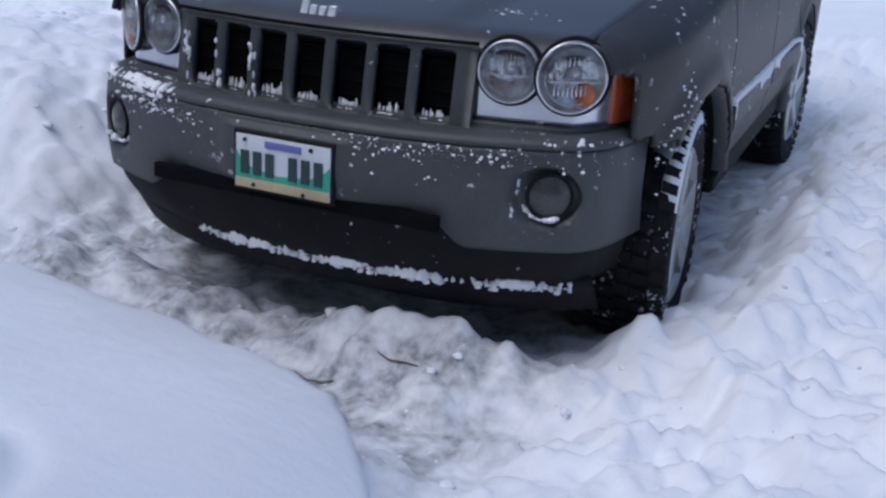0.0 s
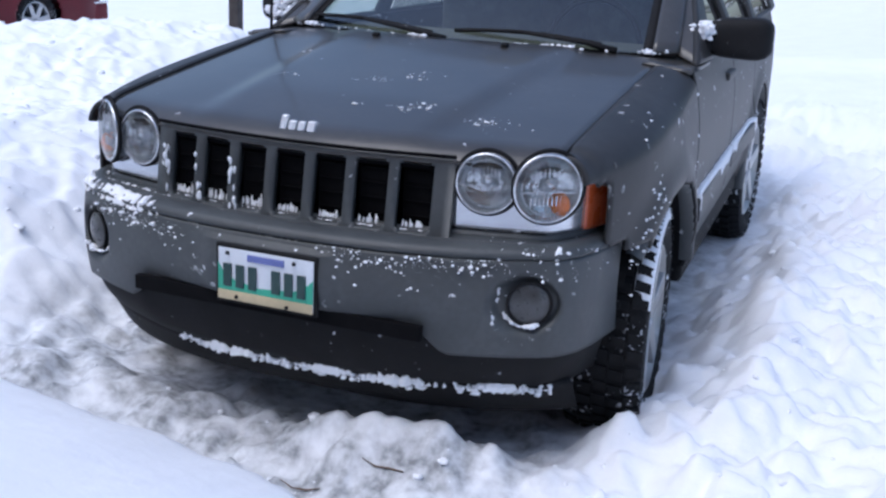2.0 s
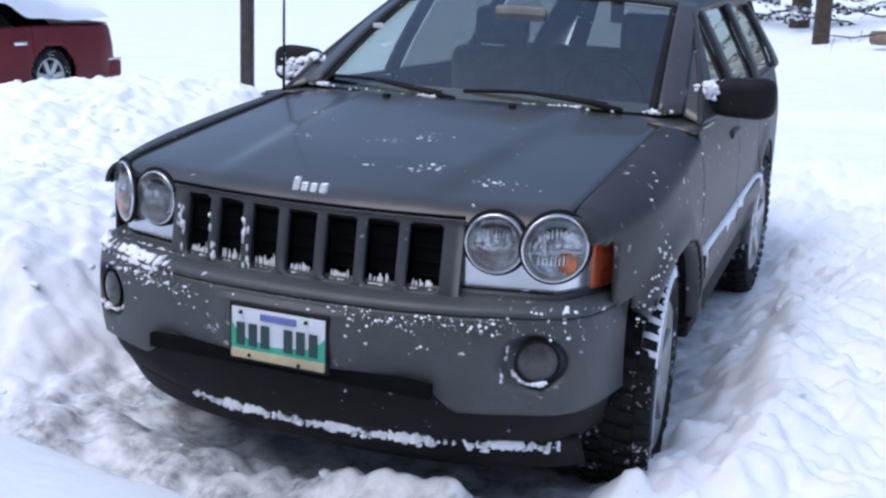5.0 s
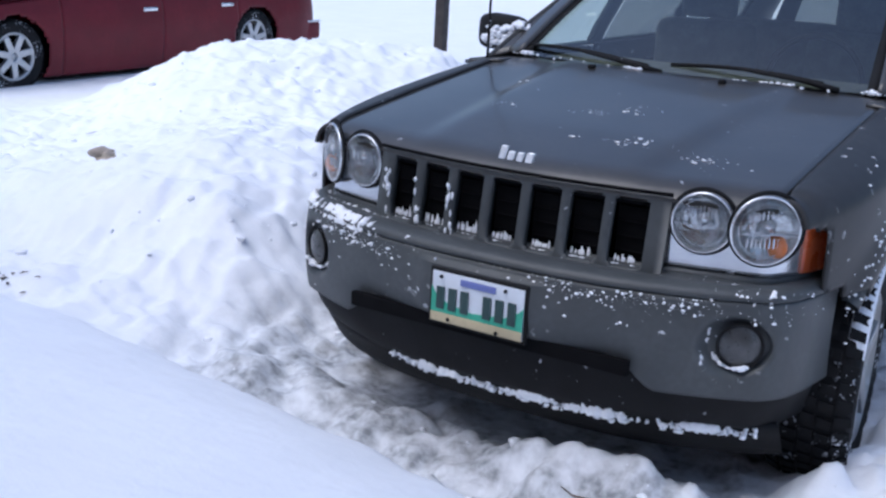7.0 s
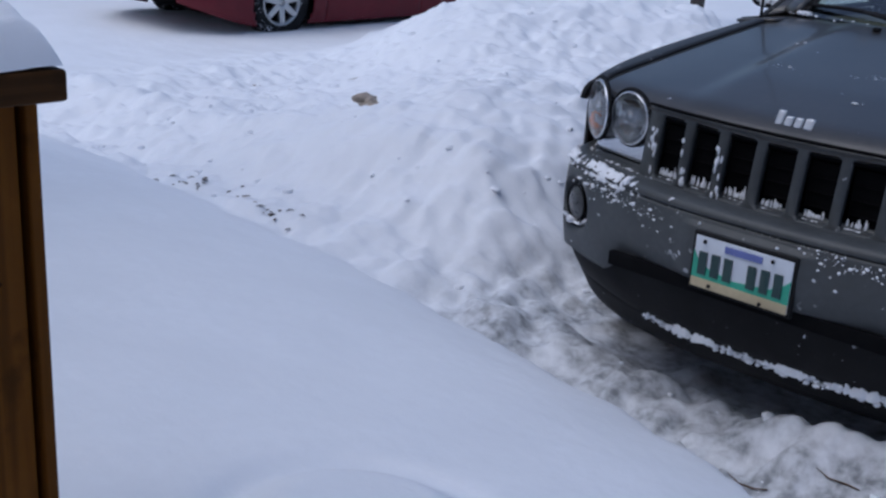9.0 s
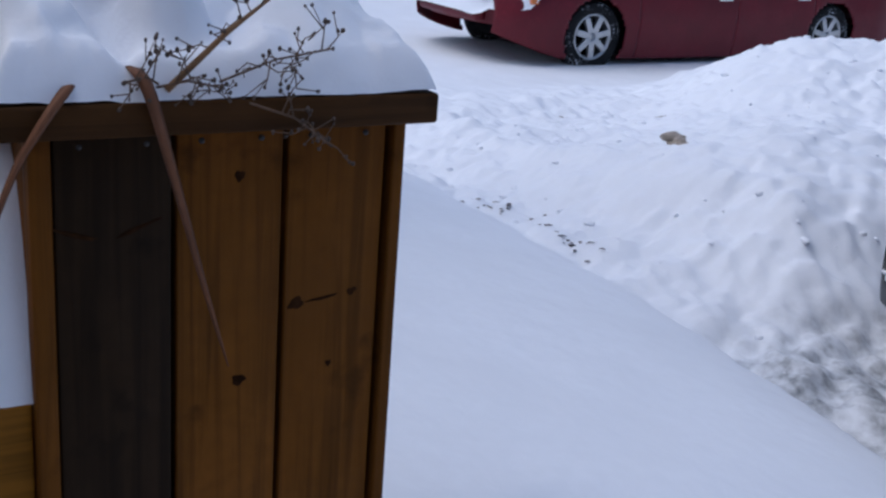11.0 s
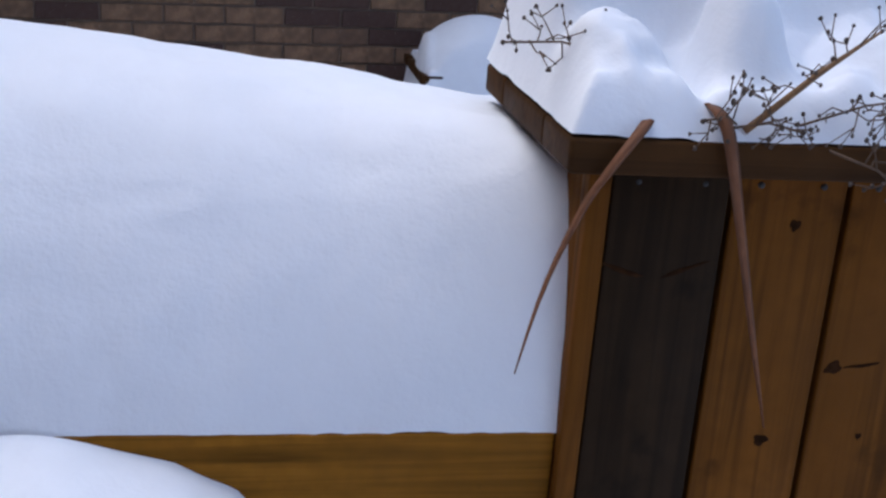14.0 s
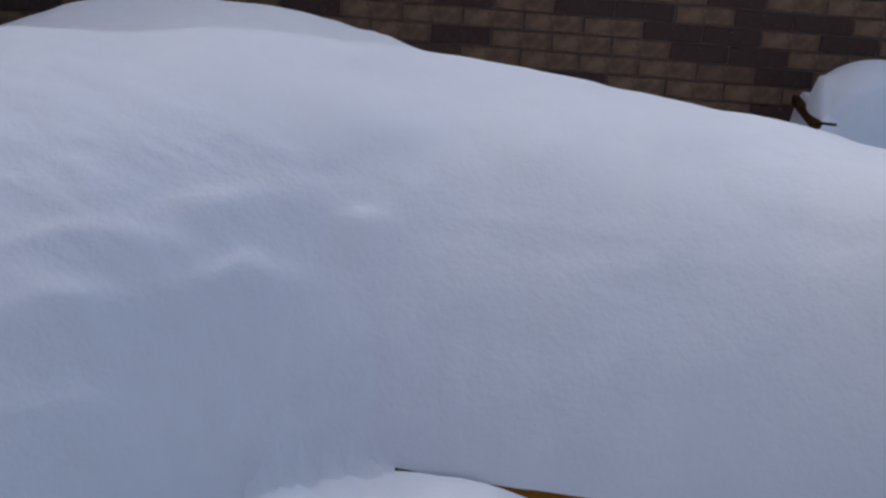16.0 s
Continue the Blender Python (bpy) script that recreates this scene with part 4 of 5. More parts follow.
rnd = random.Random(7)
spots = []
for k in range(1100):   # along the bumper's ledge
    x = rnd.choice([rnd.uniform(-0.88, -0.45), rnd.uniform(-0.88, -0.3), rnd.uniform(-0.45, 0.5), rnd.uniform(0.55, 0.86)])
    ax = abs(x)
    t = rnd.random() ** 0.8
    if ax < 0.30 and rnd.random() < 0.6:
        continue
    y = yb(ax) * (1 - t) + t * (yg(min(ax, 0.82)) - 0.02)
    r = rnd.uniform(0.0015, 0.006) * (1.5 if x < -0.4 else 1.0)
    spots.append((x, y, 0.744 + 0.02 * t, r))
for k in range(420):
    x = rnd.uniform(-0.86, -0.40) if k % 4 else rnd.uniform(-0.86, -0.7)
    spots.append((x, yb(abs(x)) - 0.004 + rnd.uniform(0, 0.09), 0.742 + rnd.uniform(0, 0.014), rnd.uniform(0.004, 0.013)))
for k in range(220):
    x = rnd.uniform(0.66, 0.85)
    spots.append((x, yb(x) + rnd.uniform(-0.005, 0.07), 0.742 + rnd.uniform(0, 0.012), rnd.uniform(0.003, 0.010)))
streaks = []
for a, b in SLOTS:     # drifted into the foot of each opening, and streaked down its mesh
    m = (a + b) / 2
    for k in range(22):
        x = rnd.uniform(a + 0.006, b - 0.006)
        spots.append((x, yg(abs(x)) - 0.006 + rnd.uniform(0, 0.02), GZ0 + 0.001, rnd.uniform(0.003, 0.006)))
    for k in range(9 if m < -0.1 else 7):
        x = a + 0.010 + (b - a - 0.02) * (k + rnd.uniform(0.1, 0.9)) / 9
        streaks.append((x, yg(abs(x)) + 0.004, GZ0 + 0.012, rnd.uniform(0.008, 0.024 if m > -0.1 else 0.034)))
for a, b in SLOTS[:3]:
    for k in range(12):
        x = a + rnd.choice([-0.010, -0.005, 0.003]) + rnd.uniform(-0.004, 0.004)
        streaks.append((x, yg(abs(x)) - 0.030, GZ0 + rnd.uniform(0, 0.15), rnd.uniform(0.006, 0.016)))
for k in range(16):    # splashes on the bumper's face
    x = rnd.gauss(0.30, 0.25)
    if abs(x) > 0.85:
        continue
    spots.append((x, yb(abs(x)) - 0.022, rnd.uniform(0.62, 0.73), rnd.uniform(0.002, 0.006)))
for cx, cz, n in ((0.22, 0.715, 40), (0.34, 0.70, 34), (0.46, 0.715, 30), (0.42, 0.655, 26), (0.60, 0.72, 24), (-0.40, 0.70, 36), (-0.50, 0.715, 30), (-0.33, 0.67, 20), (-0.62, 0.70, 26), (0.26, 0.665, 16), (0.80, 0.70, 18)):
    for k in range(n * 2):   # patches of smaller flakes
        x = rnd.gauss(cx, 0.045)
        spots.append((x, yb(abs(x)) - 0.0165, min(0.735, rnd.gauss(cz, 0.016)), 0.0009 + 0.006 * rnd.random() ** 4))
for k in range(70):    # fog lamp recesses
    s = rnd.choice([-1, 1])
    a = rnd.uniform(3.6, 5.3) if s > 0 else rnd.uniform(3.8, 5.6)
    spots.append((s * 0.700 + 0.066 * math.cos(a), yb(0.70) - 0.006 + rnd.uniform(0, 0.02), 0.612 + 0.062 * math.sin(a), rnd.uniform(0.004, 0.012)))
for k in range(520):   # spoiler lip
    x = rnd.uniform(-0.35, 0.42) if rnd.random() < 0.8 else rnd.uniform(0.5, 0.75)
    spots.append((x, 0.10 + 0.22 * (abs(x) / 0.8) ** 3 - 0.006 + rnd.uniform(0, 0.03), 0.345 - 0.03 * rnd.random(), rnd.uniform(0.003, 0.012)))
for k in range(130):   # at the foot of the windscreen and round the mirror arms
    x = rnd.choice([rnd.uniform(-0.74, -0.64), rnd.uniform(0.66, 0.74), rnd.gauss(-0.16, 0.03), rnd.gauss(0.36, 0.03), rnd.uniform(-0.7, 0.7)])
    spots.append((x, cowl_y(x) + rnd.uniform(-0.005, 0.03), 1.160 + rnd.uniform(0, 0.012), rnd.uniform(0.004, 0.012)))
for s in (-1, 1):
    for k in range(60):
        spots.append((s * rnd.uniform(0.77, 0.86), 1.62 + rnd.uniform(-0.02, 0.06), 1.21 + rnd.random() * 0.05, rnd.uniform(0.008, 0.02)))
    for k in range(70):  # flanks and doors
        y, z = rnd.uniform(0.55, 3.4), rnd.choice([rnd.uniform(0.95, 1.1), rnd.uniform(0.5, 0.62), rnd.uniform(0.6, 0.9)])
        if off_arch(y, z):
            spots.append((s * (flank_x(y, z) + 0.002), y, z, rnd.uniform(0.002, 0.007)))


def snow_strip(x0, x1, mid, deep, tall, gate, seed):
    """A ragged, half-melted strip of snow; mid(x) gives its line, gate how much of it is left."""
    nu, nv = max(40, int((x1 - x0) / 0.006)), 13
    verts, faces = [], []
    for i in range(nu + 1):
        x = x0 + (x1 - x0) * i / nu
        c = Vector(mid(x))
        n1 = float(fbm(np.float64(x * 16), np.float64(seed), seed)) + 0.5 * (float(vnoise(np.float64(x * 90), np.float64(seed), seed + 3)) - 0.5)
        k = max(0.0, min(1.0, (n1 - gate) * 5)) * min(1, i / 6, (nu - i) / 6)
        for j in range(nv):
            a = math.pi * j / (nv - 1)
            q = 0.75 + 0.5 * float(vnoise(np.float64(x * 120), np.float64(j * 0.9), seed + 5))
            verts.append(c + Vector((0, -deep * k * q * math.cos(a), -0.012 + (0.012 + tall) * k * q * math.sin(a))))
    for i in range(nu):
        for j in range(nv - 1):
            faces.append((i * nv + j, i * nv + j + 1, (i + 1) * nv + j + 1, (i + 1) * nv + j))
    tagged(raw("snow_strip", verts, faces, SNOW), "ragged strip of snow clinging to the grey car", "snow", "snow on the grey car")


def ledge_line(x):
    return (x, yb(abs(x)) + 0.022, 0.742)


def lip_line(x):
    return (x, 0.10 + 0.22 * (abs(x) / 0.8) ** 3 + 0.006, 0.338)


snow_strip(-0.855, -0.36, ledge_line, 0.034, 0.026, 0.30, 201)
snow_strip(-0.36, 0.30, ledge_line, 0.020, 0.010, 0.48, 202)
snow_strip(0.60, 0.845, ledge_line, 0.030, 0.022, 0.40, 203)
snow_strip(-0.40, 0.52, lip_line, 0.026, 0.022, 0.34, 204)
snow_strip(0.55, 0.72, lip_line, 0.020, 0.014, 0.36, 205)
streak_bm = bmesh.new()
for x, y, z, hgt in streaks:
    got = bmesh.ops.create_icosphere(streak_bm, subdivisions=2, radius=1)["verts"]
    w = rnd.uniform(0.0025, 0.005)
    for v in got:
        v.co = (x + v.co.x * w * rnd.uniform(0.6, 1.3), y + v.co.y * 0.005, z + v.co.z * hgt * rnd.uniform(0.75, 1.1))
tagged(part("snow_streaks", streak_bm, SNOW), "thin streaks of snow caught in the grille", "snow", kind="stuff")
for k in range(90):    # smeared along the joint of fender and door
    y, z = rnd.gauss(1.30, 0.04), rnd.uniform(0.70, 1.09)
    spots.append((flank_x(y, z) - 0.002, y, z, rnd.uniform(0.004, 0.014)))
for k in range(60):   # caught behind the bumper's corner and along the arch
    a = rnd.uniform(1.9, 2.75)
    y = 0.90 + rnd.gauss(0.53, 0.03) * math.cos(a)
    z = 0.36 + rnd.gauss(0.53, 0.03) * math.sin(a)
    if y > 0.47:
        spots.append((flank_x(y, z) + 0.010, y, z, rnd.uniform(0.002, 0.008)))
for k in range(60):    # on the far mirror's face
    spots.append((rnd.uniform(-0.99, -0.86), 1.632 + rnd.uniform(0, 0.01), rnd.uniform(1.15, 1.24), rnd.uniform(0.008, 0.022)))
clods("snow_clumps", spots, "small clumps of snow stuck to the grey car", 0.7, 3)
spots = []
for cx, cy, w, n in ((0.02, 0.66, 0.06, 14), (0.10, 0.72, 0.07, 14), (0.25, 0.42, 0.07, 30), (0.47, 0.42, 0.08, 34), (-0.42, 0.95, 0.02, 5), (-0.06, 0.62, 0.02, 4), (0.05, 0.40, 0.03, 5), (-0.30, 0.62, 0.05, 10)):
    for k in range(n):
        x, y = rnd.gauss(cx, w * 0.6), rnd.gauss(cy, w * 0.35)
        spots.append((x, y, hood_z(x, y) + 0.0005, 0.0015 + 0.008 * rnd.random() ** 2.5))
clods("hood_snow", spots, "melting flakes of snow on the dark hood", 0.3, 4)
# ---- loose snow round the car ----
rnd = random.Random(11)
spots = []
while len(spots) < 800:
    x, y = rnd.uniform(-4.2, 2.3), rnd.uniform(-1.5, 4.5)
    d = y - float(bank_edge(np.float64(x)))
    if d < 0.04 or (abs(x) < 0.95 and y > 0.3) or rnd.random() > 0.25 + 0.75 * vnoise(np.float64(x * 1.6), np.float64(y * 1.6), 77):
        continue
    r = 0.004 + 0.020 * rnd.random() ** 4
    spots.append((x, y, 0.0, r))
hz = ground_height(np.array([s[0] for s in spots]), np.array([s[1] for s in spots]))[0]
clods("snow_lumps", [(x, y, float(h) + r * 0.15, r) for (x, y, _, r), h in zip(spots, hz)], "loose lumps of shovelled snow", 0.6, 12, 2)

# dry leaves along the bank, and a clump of torn turf on the heap
spots = []
verts, faces = [], []
for k in range(45):
    cx, cy = rnd.choice([(-2.28, 0.05), (-2.2, 0.06), (-2.95, 0.10), (-2.85, 0.16), (-0.55, -0.12)])
    x, y = rnd.gauss(cx, 0.12), rnd.gauss(cy, 0.035)
    z, r, a = height(x, y) + 0.006, rnd.uniform(0.007, 0.020), rnd.uniform(0, 6.28)
    o = len(verts)
    for u, v, w in ((-1, 0, 0), (0, -0.45, 0.25), (1, 0, 0.1), (0, 0.45, 0.25)):
        verts.append((x + r * (u * math.cos(a) - v * math.sin(a)), y + r * (u * math.sin(a) + v * math.cos(a)), z + r * w * rnd.uniform(0.3, 1.4)))
    for i in range(4):
        verts.append(tuple(Vector(verts[o + i]) - Vector((0, 0, 0.002))))
    faces += [(o, o + 1, o + 2, o + 3), (o + 7, o + 6, o + 5, o + 4)] + [(o + i, o + 4 + i, o + 4 + (i + 1) % 4, o + (i + 1) % 4) for i in range(4)]
tagged(raw("dead_leaves", verts, faces, SEED, smooth=False), "scattered dead brown leaves on the snow", "leaves", kind="stuff")
tx, ty = -2.68, 1.02
sod = tagged(clods("turf_clump", [(tx + rnd.gauss(0, 0.035), ty + rnd.gauss(0, 0.018), height(tx, ty) + rnd.uniform(-0.01, 0.03), rnd.uniform(0.02, 0.05)) for k in range(18)], "x", 0.6, 21, 2, SOD), "torn clump of brown turf lying on the snow heap", "turf")
del sod["kind"]
twigs = []
for k, (x, y) in enumerate(((0.42, 0.02), (0.20, -0.06), (-3.6, 1.4), (-3.9, 1.9), (-4.3, 1.5))):
    a = rnd.uniform(-0.4, 0.4) + (2.9 if k < 2 else 0)
    p = [(x + t * math.cos(a), y + t * math.sin(a), height(x + t * math.cos(a), y + t * math.sin(a)) + 0.006) for t in (0, 0.04, 0.09, 0.13)]
    tagged(tube("twig", p, [0.002, 0.003, 0.0025, 0.001], TWIG, sides=5), "thin dark twig lying on the snow", "twig", "twigs on the snow")


# ---- wooden planter with its snow ----
# dark marks in the three front boards: from the corner, below the cap, half sizes, tilt
KNOTS = (((0.050, 0.172, 0.034, 0.0035, -0.32), (0.125, 0.170, 0.036, 0.003, 0.36)),
         ((0.253, 0.115, 0.008, 0.008, 0.2), (0.256, 0.391, 0.011, 0.009, 0.1)),
         ((0.334, 0.294, 0.013, 0.010, 0.3), (0.372, 0.291, 0.028, 0.0028, 0.12), (0.415, 0.286, 0.009, 0.006, 0.4), (0.385, 0.387, 0.005, 0.005, 0.0)))


def make_planter(x0, x1, y0, y1, ztop, zfoot, label):
    """Upright boards, corner trims and an overhanging cap; the front faces +x."""
    p = thing("planter", ((x0 + x1) / 2, (y0 + y1) / 2, zfoot), label, "planter")
    zb = ztop - 0.038
    n, t = 3, 0.022
    inner0, inner1 = y0 + 0.028, y1 - 0.020
    w = (inner1 - inner0) / n
    for k in range(n):
        a, b = inner0 + k * w + (0.0015 if k else 0), inner0 + (k + 1) * w - 0.006
        bd = part("board", box_bm((x1 - t - 0.010, a, zfoot), (x1 - 0.008 + (0.003 if k == 0 else 0), b, zb), 0.003), CEDARDARK if k == 0 else CEDAR, p, "dark brown board" if k == 0 else "orange-brown board")
        for yy in (a + 0.03, b - 0.03):
            part("nail", lathe_bm([(x1 - 0.0045, 0.0), (x1 - 0.0048, 0.0035), (x1 - 0.0085, 0.004)], 8, "X", (0, yy, zb - 0.03)), NAIL, bd, "dull nail head")
        for ky, kz, ry_, rz_, tilt in KNOTS[k]:
            ky, kz = y0 + ky, ztop - kz
            kb = lathe_bm([(x1 - 0.0074, 0.0), (x1 - 0.0074, 0.5), (x1 - 0.0076, 0.8), (x1 - 0.0095, 1.0)], 20, "X", (0, 0, 0))
            for v in kb.verts:
                if k == 0:
                    v.co.x += 0.003
                g = 1 + 0.16 * math.sin(3 * math.atan2(v.co.z, v.co.y) + 40 * ky) + 0.10 * math.sin(5 * math.atan2(v.co.z, v.co.y) + 9 * kz)
                dy, dz = v.co.y * ry_ * g, v.co.z * rz_ * g
                v.co.y, v.co.z = ky + dy * math.cos(tilt) - dz * math.sin(tilt), kz + dy * math.sin(tilt) + dz * math.cos(tilt)
            part("knot", kb, KNOT, bd)
    for a, b in ((y0, y0 + 0.026), (y1 - 0.018, y1)):
        part("corner_trim", box_bm((x1 - 0.034, a, zfoot), (x1, b, zb), 0.004), CEDAR, p)
        part("corner_trim", box_bm((x0, a, zfoot), (x0 + 0.034, b, zb), 0.004), CEDAR, p)
    for ya, yb_ in ((y0 + 0.002, y0 + 0.022), (y1 - 0.018, y1 - 0.002)):
        for k in range(n):
            wd = (x1 - x0 - 0.07) / n
            part("board", box_bm((x0 + 0.035 + k * wd + 0.001, ya, zfoot), (x0 + 0.035 + (k + 1) * wd - 0.003, yb_, zb), 0.003), CEDAR, p)
    part("back_board", box_bm((x0 + 0.004, y0 + 0.034, zfoot), (x0 + 0.024, y1 - 0.02, zb), 0.003), CEDAR, p)
    o, c = 0.088, 0.115
    part("cap_rail", box_bm((x1 + o - c, y0 - 0.052, zb), (x1 + o, y1 - 0.005, ztop), 0.006, 3), CEDARCAP, p, "brown overhanging cap rail")
    part("cap_rail", box_bm((x0 - 0.05, y0 - 0.052, zb), (x0 - 0.05 + c, y1 - 0.005, ztop), 0.006, 3), CEDARCAP, p)
    for a, b in ((y0 - 0.052, y0 + 0.06), (y1 - 0.08, y1 - 0.005)):
        part("cap_rail", box_bm((x0 + 0.066, a, zb), (x1 + o - c - 0.001, b, ztop - 0.001), 0.006, 3), CEDARCAP, p)
    part("soil", box_bm((x0 + 0.03, y0 + 0.03, ztop - 0.12), (x1 - 0.03, y1 - 0.03, ztop - 0.03), 0.01), SOD, p)
    return p


planter = make_planter(-0.155, 0.152, -2.584, -2.104, 1.388, 0.35, "tall wooden planter of stained boards, heaped with snow")
far_planter = make_planter(-3.62, -3.20, -2.24, -1.66, 0.86, 0.15, "wooden planter under rounded snow against the brick wall")


def mound(name, x0, x1, y0, y1, fn, label, n=70, floor=None):
    """A closed heap of snow over a rectangle, with fn giving its top."""
    xs_, ys_ = lin(x0, x1, n), lin(y0, y1, n)
    verts = [(x, y, fn(x, y)) for x in xs_ for y in ys_]
    faces = [(i * n + j, (i + 1) * n + j, (i + 1) * n + j + 1, i * n + j + 1) for i in range(n - 1) for j in range(n - 1)]
    return tagged(raw(name, verts, faces, SNOW), label, "snow")


def cap_snow(x, y):
    """Snow on the near planter: a tall rounded block with hummocks in front."""
    ex = min(x + 0.215, 0.236 - x)
    ey = min(y + 2.635, -2.112 - y)
    e = max(0, min(ex, ey))
    skirt = 0.052 * (1 - (1 - min(1, e / 0.035)) ** 2) + 0.01 * fbm(np.float64(x * 14), np.float64(y * 14), 41)
    wob = 0.03 * (vnoise(np.float64(y * 9), np.float64(x * 9), 43) - 0.5)
    tall = float(smooth(np.float64(min((0.080 + wob - x), 0.9)), 0.0, 0.075))
    tall *= float(smooth(np.float64(x), -0.215, -0.15)) * float(smooth(np.float64(y), -2.635, -2.585)) * float(smooth(np.float64(-2.112 - y), 0.0, 0.10))
    base = 1.386 + float(skirt)
    grain = (0.050 * (float(fbm(np.float64(x * 9), np.float64(y * 9), 44)) - 0.45) + 0.022 * (float(fbm(np.float64(x * 28), np.float64(y * 28), 46)) - 0.45)) * min(1, e / 0.04)
    rise = (0.33 + 0.05 * math.sin(9 * y + 1)) * tall + 0.05 * float(smooth(np.float64(0.14 - x), 0.0, 0.10)) * min(1, e / 0.05)
    for cx, cy, r, p, h in ((0.130, -2.570, 0.056, 1.5, 0.052), (0.112, -2.580, 0.05, 1.2, 0.050), (0.130, -2.424, 0.050, 2.4, 0.074), (0.118, -2.426, 0.044, 2.2, 0.088), (0.10, -2.24, 0.085, 1.6, 0.055), (0.15, -2.17, 0.05, 1.3, 0.022)):
        bump_ = h * math.exp(-(((x - cx) ** 2 + (y - cy) ** 2) / r ** 2) ** p) * min(1, e / 0.03)
        rise = max(rise, bump_) + 0.25 * min(rise, bump_)
    z = base + grain + rise
    z -= 0.045 * math.exp(-(((x - 0.150) / 0.06) ** 2 + ((y + 2.490) / 0.018) ** 2))
    return max(z, 1.384)


mound("planter_snow", -0.215, 0.236, -2.635, -2.112, cap_snow, "tall rounded heap of snow on the planter", 110)


def far_cap(x, y):
    z = 0.84
    for cx, cy, r, h in ((-3.32, -2.03, 0.20, 0.20), (-3.36, -1.70, 0.24, 0.21), (-3.3, -2.21, 0.11, 0.13)):
        z = max(z, 0.84 + h * max(0, 1 - ((x - cx) ** 2 + (y - cy) ** 2) / (r * 1.35) ** 2) ** 0.6)
    ex = min(x + 3.70, -3.08 - x, y + 2.30, -1.60 - y)
    return z + 0.04 - 0.30 * max(0, 1 - max(0, ex) / 0.045) ** 2


mound("planter_snow", -3.70, -3.08, -2.30, -1.60, far_cap, "rounded cushions of snow on the far planter", 50)

# dry plants in the planter
def strap_leaf(points, width, label):
    pts = [Vector(p) for p in points]
    verts, faces = [], []
    n = 18
    for i in range(n + 1):
        t = i / n
        k = t * (len(pts) - 1)
        j = min(int(k), len(pts) - 2)
        f = k - j
        a = pts[max(j - 1, 0)], pts[j], pts[j + 1], pts[min(j + 2, len(pts) - 1)]
        p = 0.5 * ((2 * a[1]) + (a[2] - a[0]) * f + (2 * a[0] - 5 * a[1] + 4 * a[2] - a[3]) * f * f + (3 * a[1] - a[0] - 3 * a[2] + a[3]) * f ** 3)
        w = width * min(1, 0.45 + 4 * t) * (1 - t ** 1.4) + 0.0007
        for dy, dx in ((-w, 0), (0, 0.35 * w), (w, 0), (0, 0.35 * w + 0.0025)):
            verts.append((p.x + dx, p.y + dy, p.z))
    for i in range(n):
        for q in range(4):
            q2 = (q + 1) % 4
            faces.append((i * 4 + q, i * 4 + q2, (i + 1) * 4 + q2, (i + 1) * 4 + q))
    return tagged(raw("strap_leaf", verts, faces, LEAF), label, "dry leaf", "dry leaves over the planter's edge")


strap_leaf([(0.215, -2.545, 1.412), (0.247, -2.568, 1.397), (0.252, -2.595, 1.360), (0.250, -2.619, 1.317), (0.251, -2.651, 1.232), (0.250, -2.673, 1.135)], 0.0075, "long dry brown strap leaf drooping over the cap")
strap_leaf([(0.205, -2.486, 1.425), (0.248, -2.477, 1.406), (0.252, -2.451, 1.314), (0.255, -2.414, 1.174), (0.252, -2.383, 1.070)], 0.0085, "long dry brown strap leaf hanging in front of the boards")


def seed_stem(root, tip, seed, label, n=9, spread=0.05, stout=0.0016):
    """A bent stem with side twigs that end in dry seed heads."""
    r = random.Random(seed)
    root, tip = Vector(root), Vector(tip)
    st = thing("dry_plant", root, label, "dry plant", "dry plants in the planter")
    mid = (root + tip) / 2 + Vector((0.01, 0, 0.01))
    tube("stem", [root, mid, tip], [stout, stout * 0.8, 0.0013], STALK if stout > 0.003 else TWIG, st, sides=7)
    heads = [tip]
    for k in range(n):
        t = 0.35 + 0.65 * k / n
        p = root.lerp(tip, t) + Vector((0.01, 0, 0.01)) * math.sin(math.pi * t)
        q = p + Vector((r.uniform(-0.02, 0.03), r.uniform(-spread, spread), r.uniform(-0.03, 0.04)))
        m = p.lerp(q, 0.5) + Vector((0, 0, r.uniform(-0.006, 0.008)))
        tube("twig", [p, m, q], [0.0010, 0.0008, 0.0006], TWIG, st, sides=5)
        heads.append(q)
        for j in range(2):
            q2 = q + Vector((r.uniform(-0.012, 0.012), r.uniform(-0.022, 0.022), r.uniform(-0.014, 0.020)))
            tube("twig", [q.lerp(p, 0.3), q2], [0.0008, 0.0006], TWIG, st, sides=4)
            heads.append(q2)
    for k, h in enumerate(heads):
        hb = bmesh.new()
        bmesh.ops.create_icosphere(hb, subdivisions=1, radius=1)
        q = r.uniform(0.0016, 0.0032)
        for v in hb.verts:
            v.co = h + Vector((v.co.x * q * r.uniform(0.7, 1.2), v.co.y * q * r.uniform(0.7, 1.2), v.co.z * q * r.uniform(0.8, 1.5)))
        part("seed_head", hb, SEED, st)
    return st


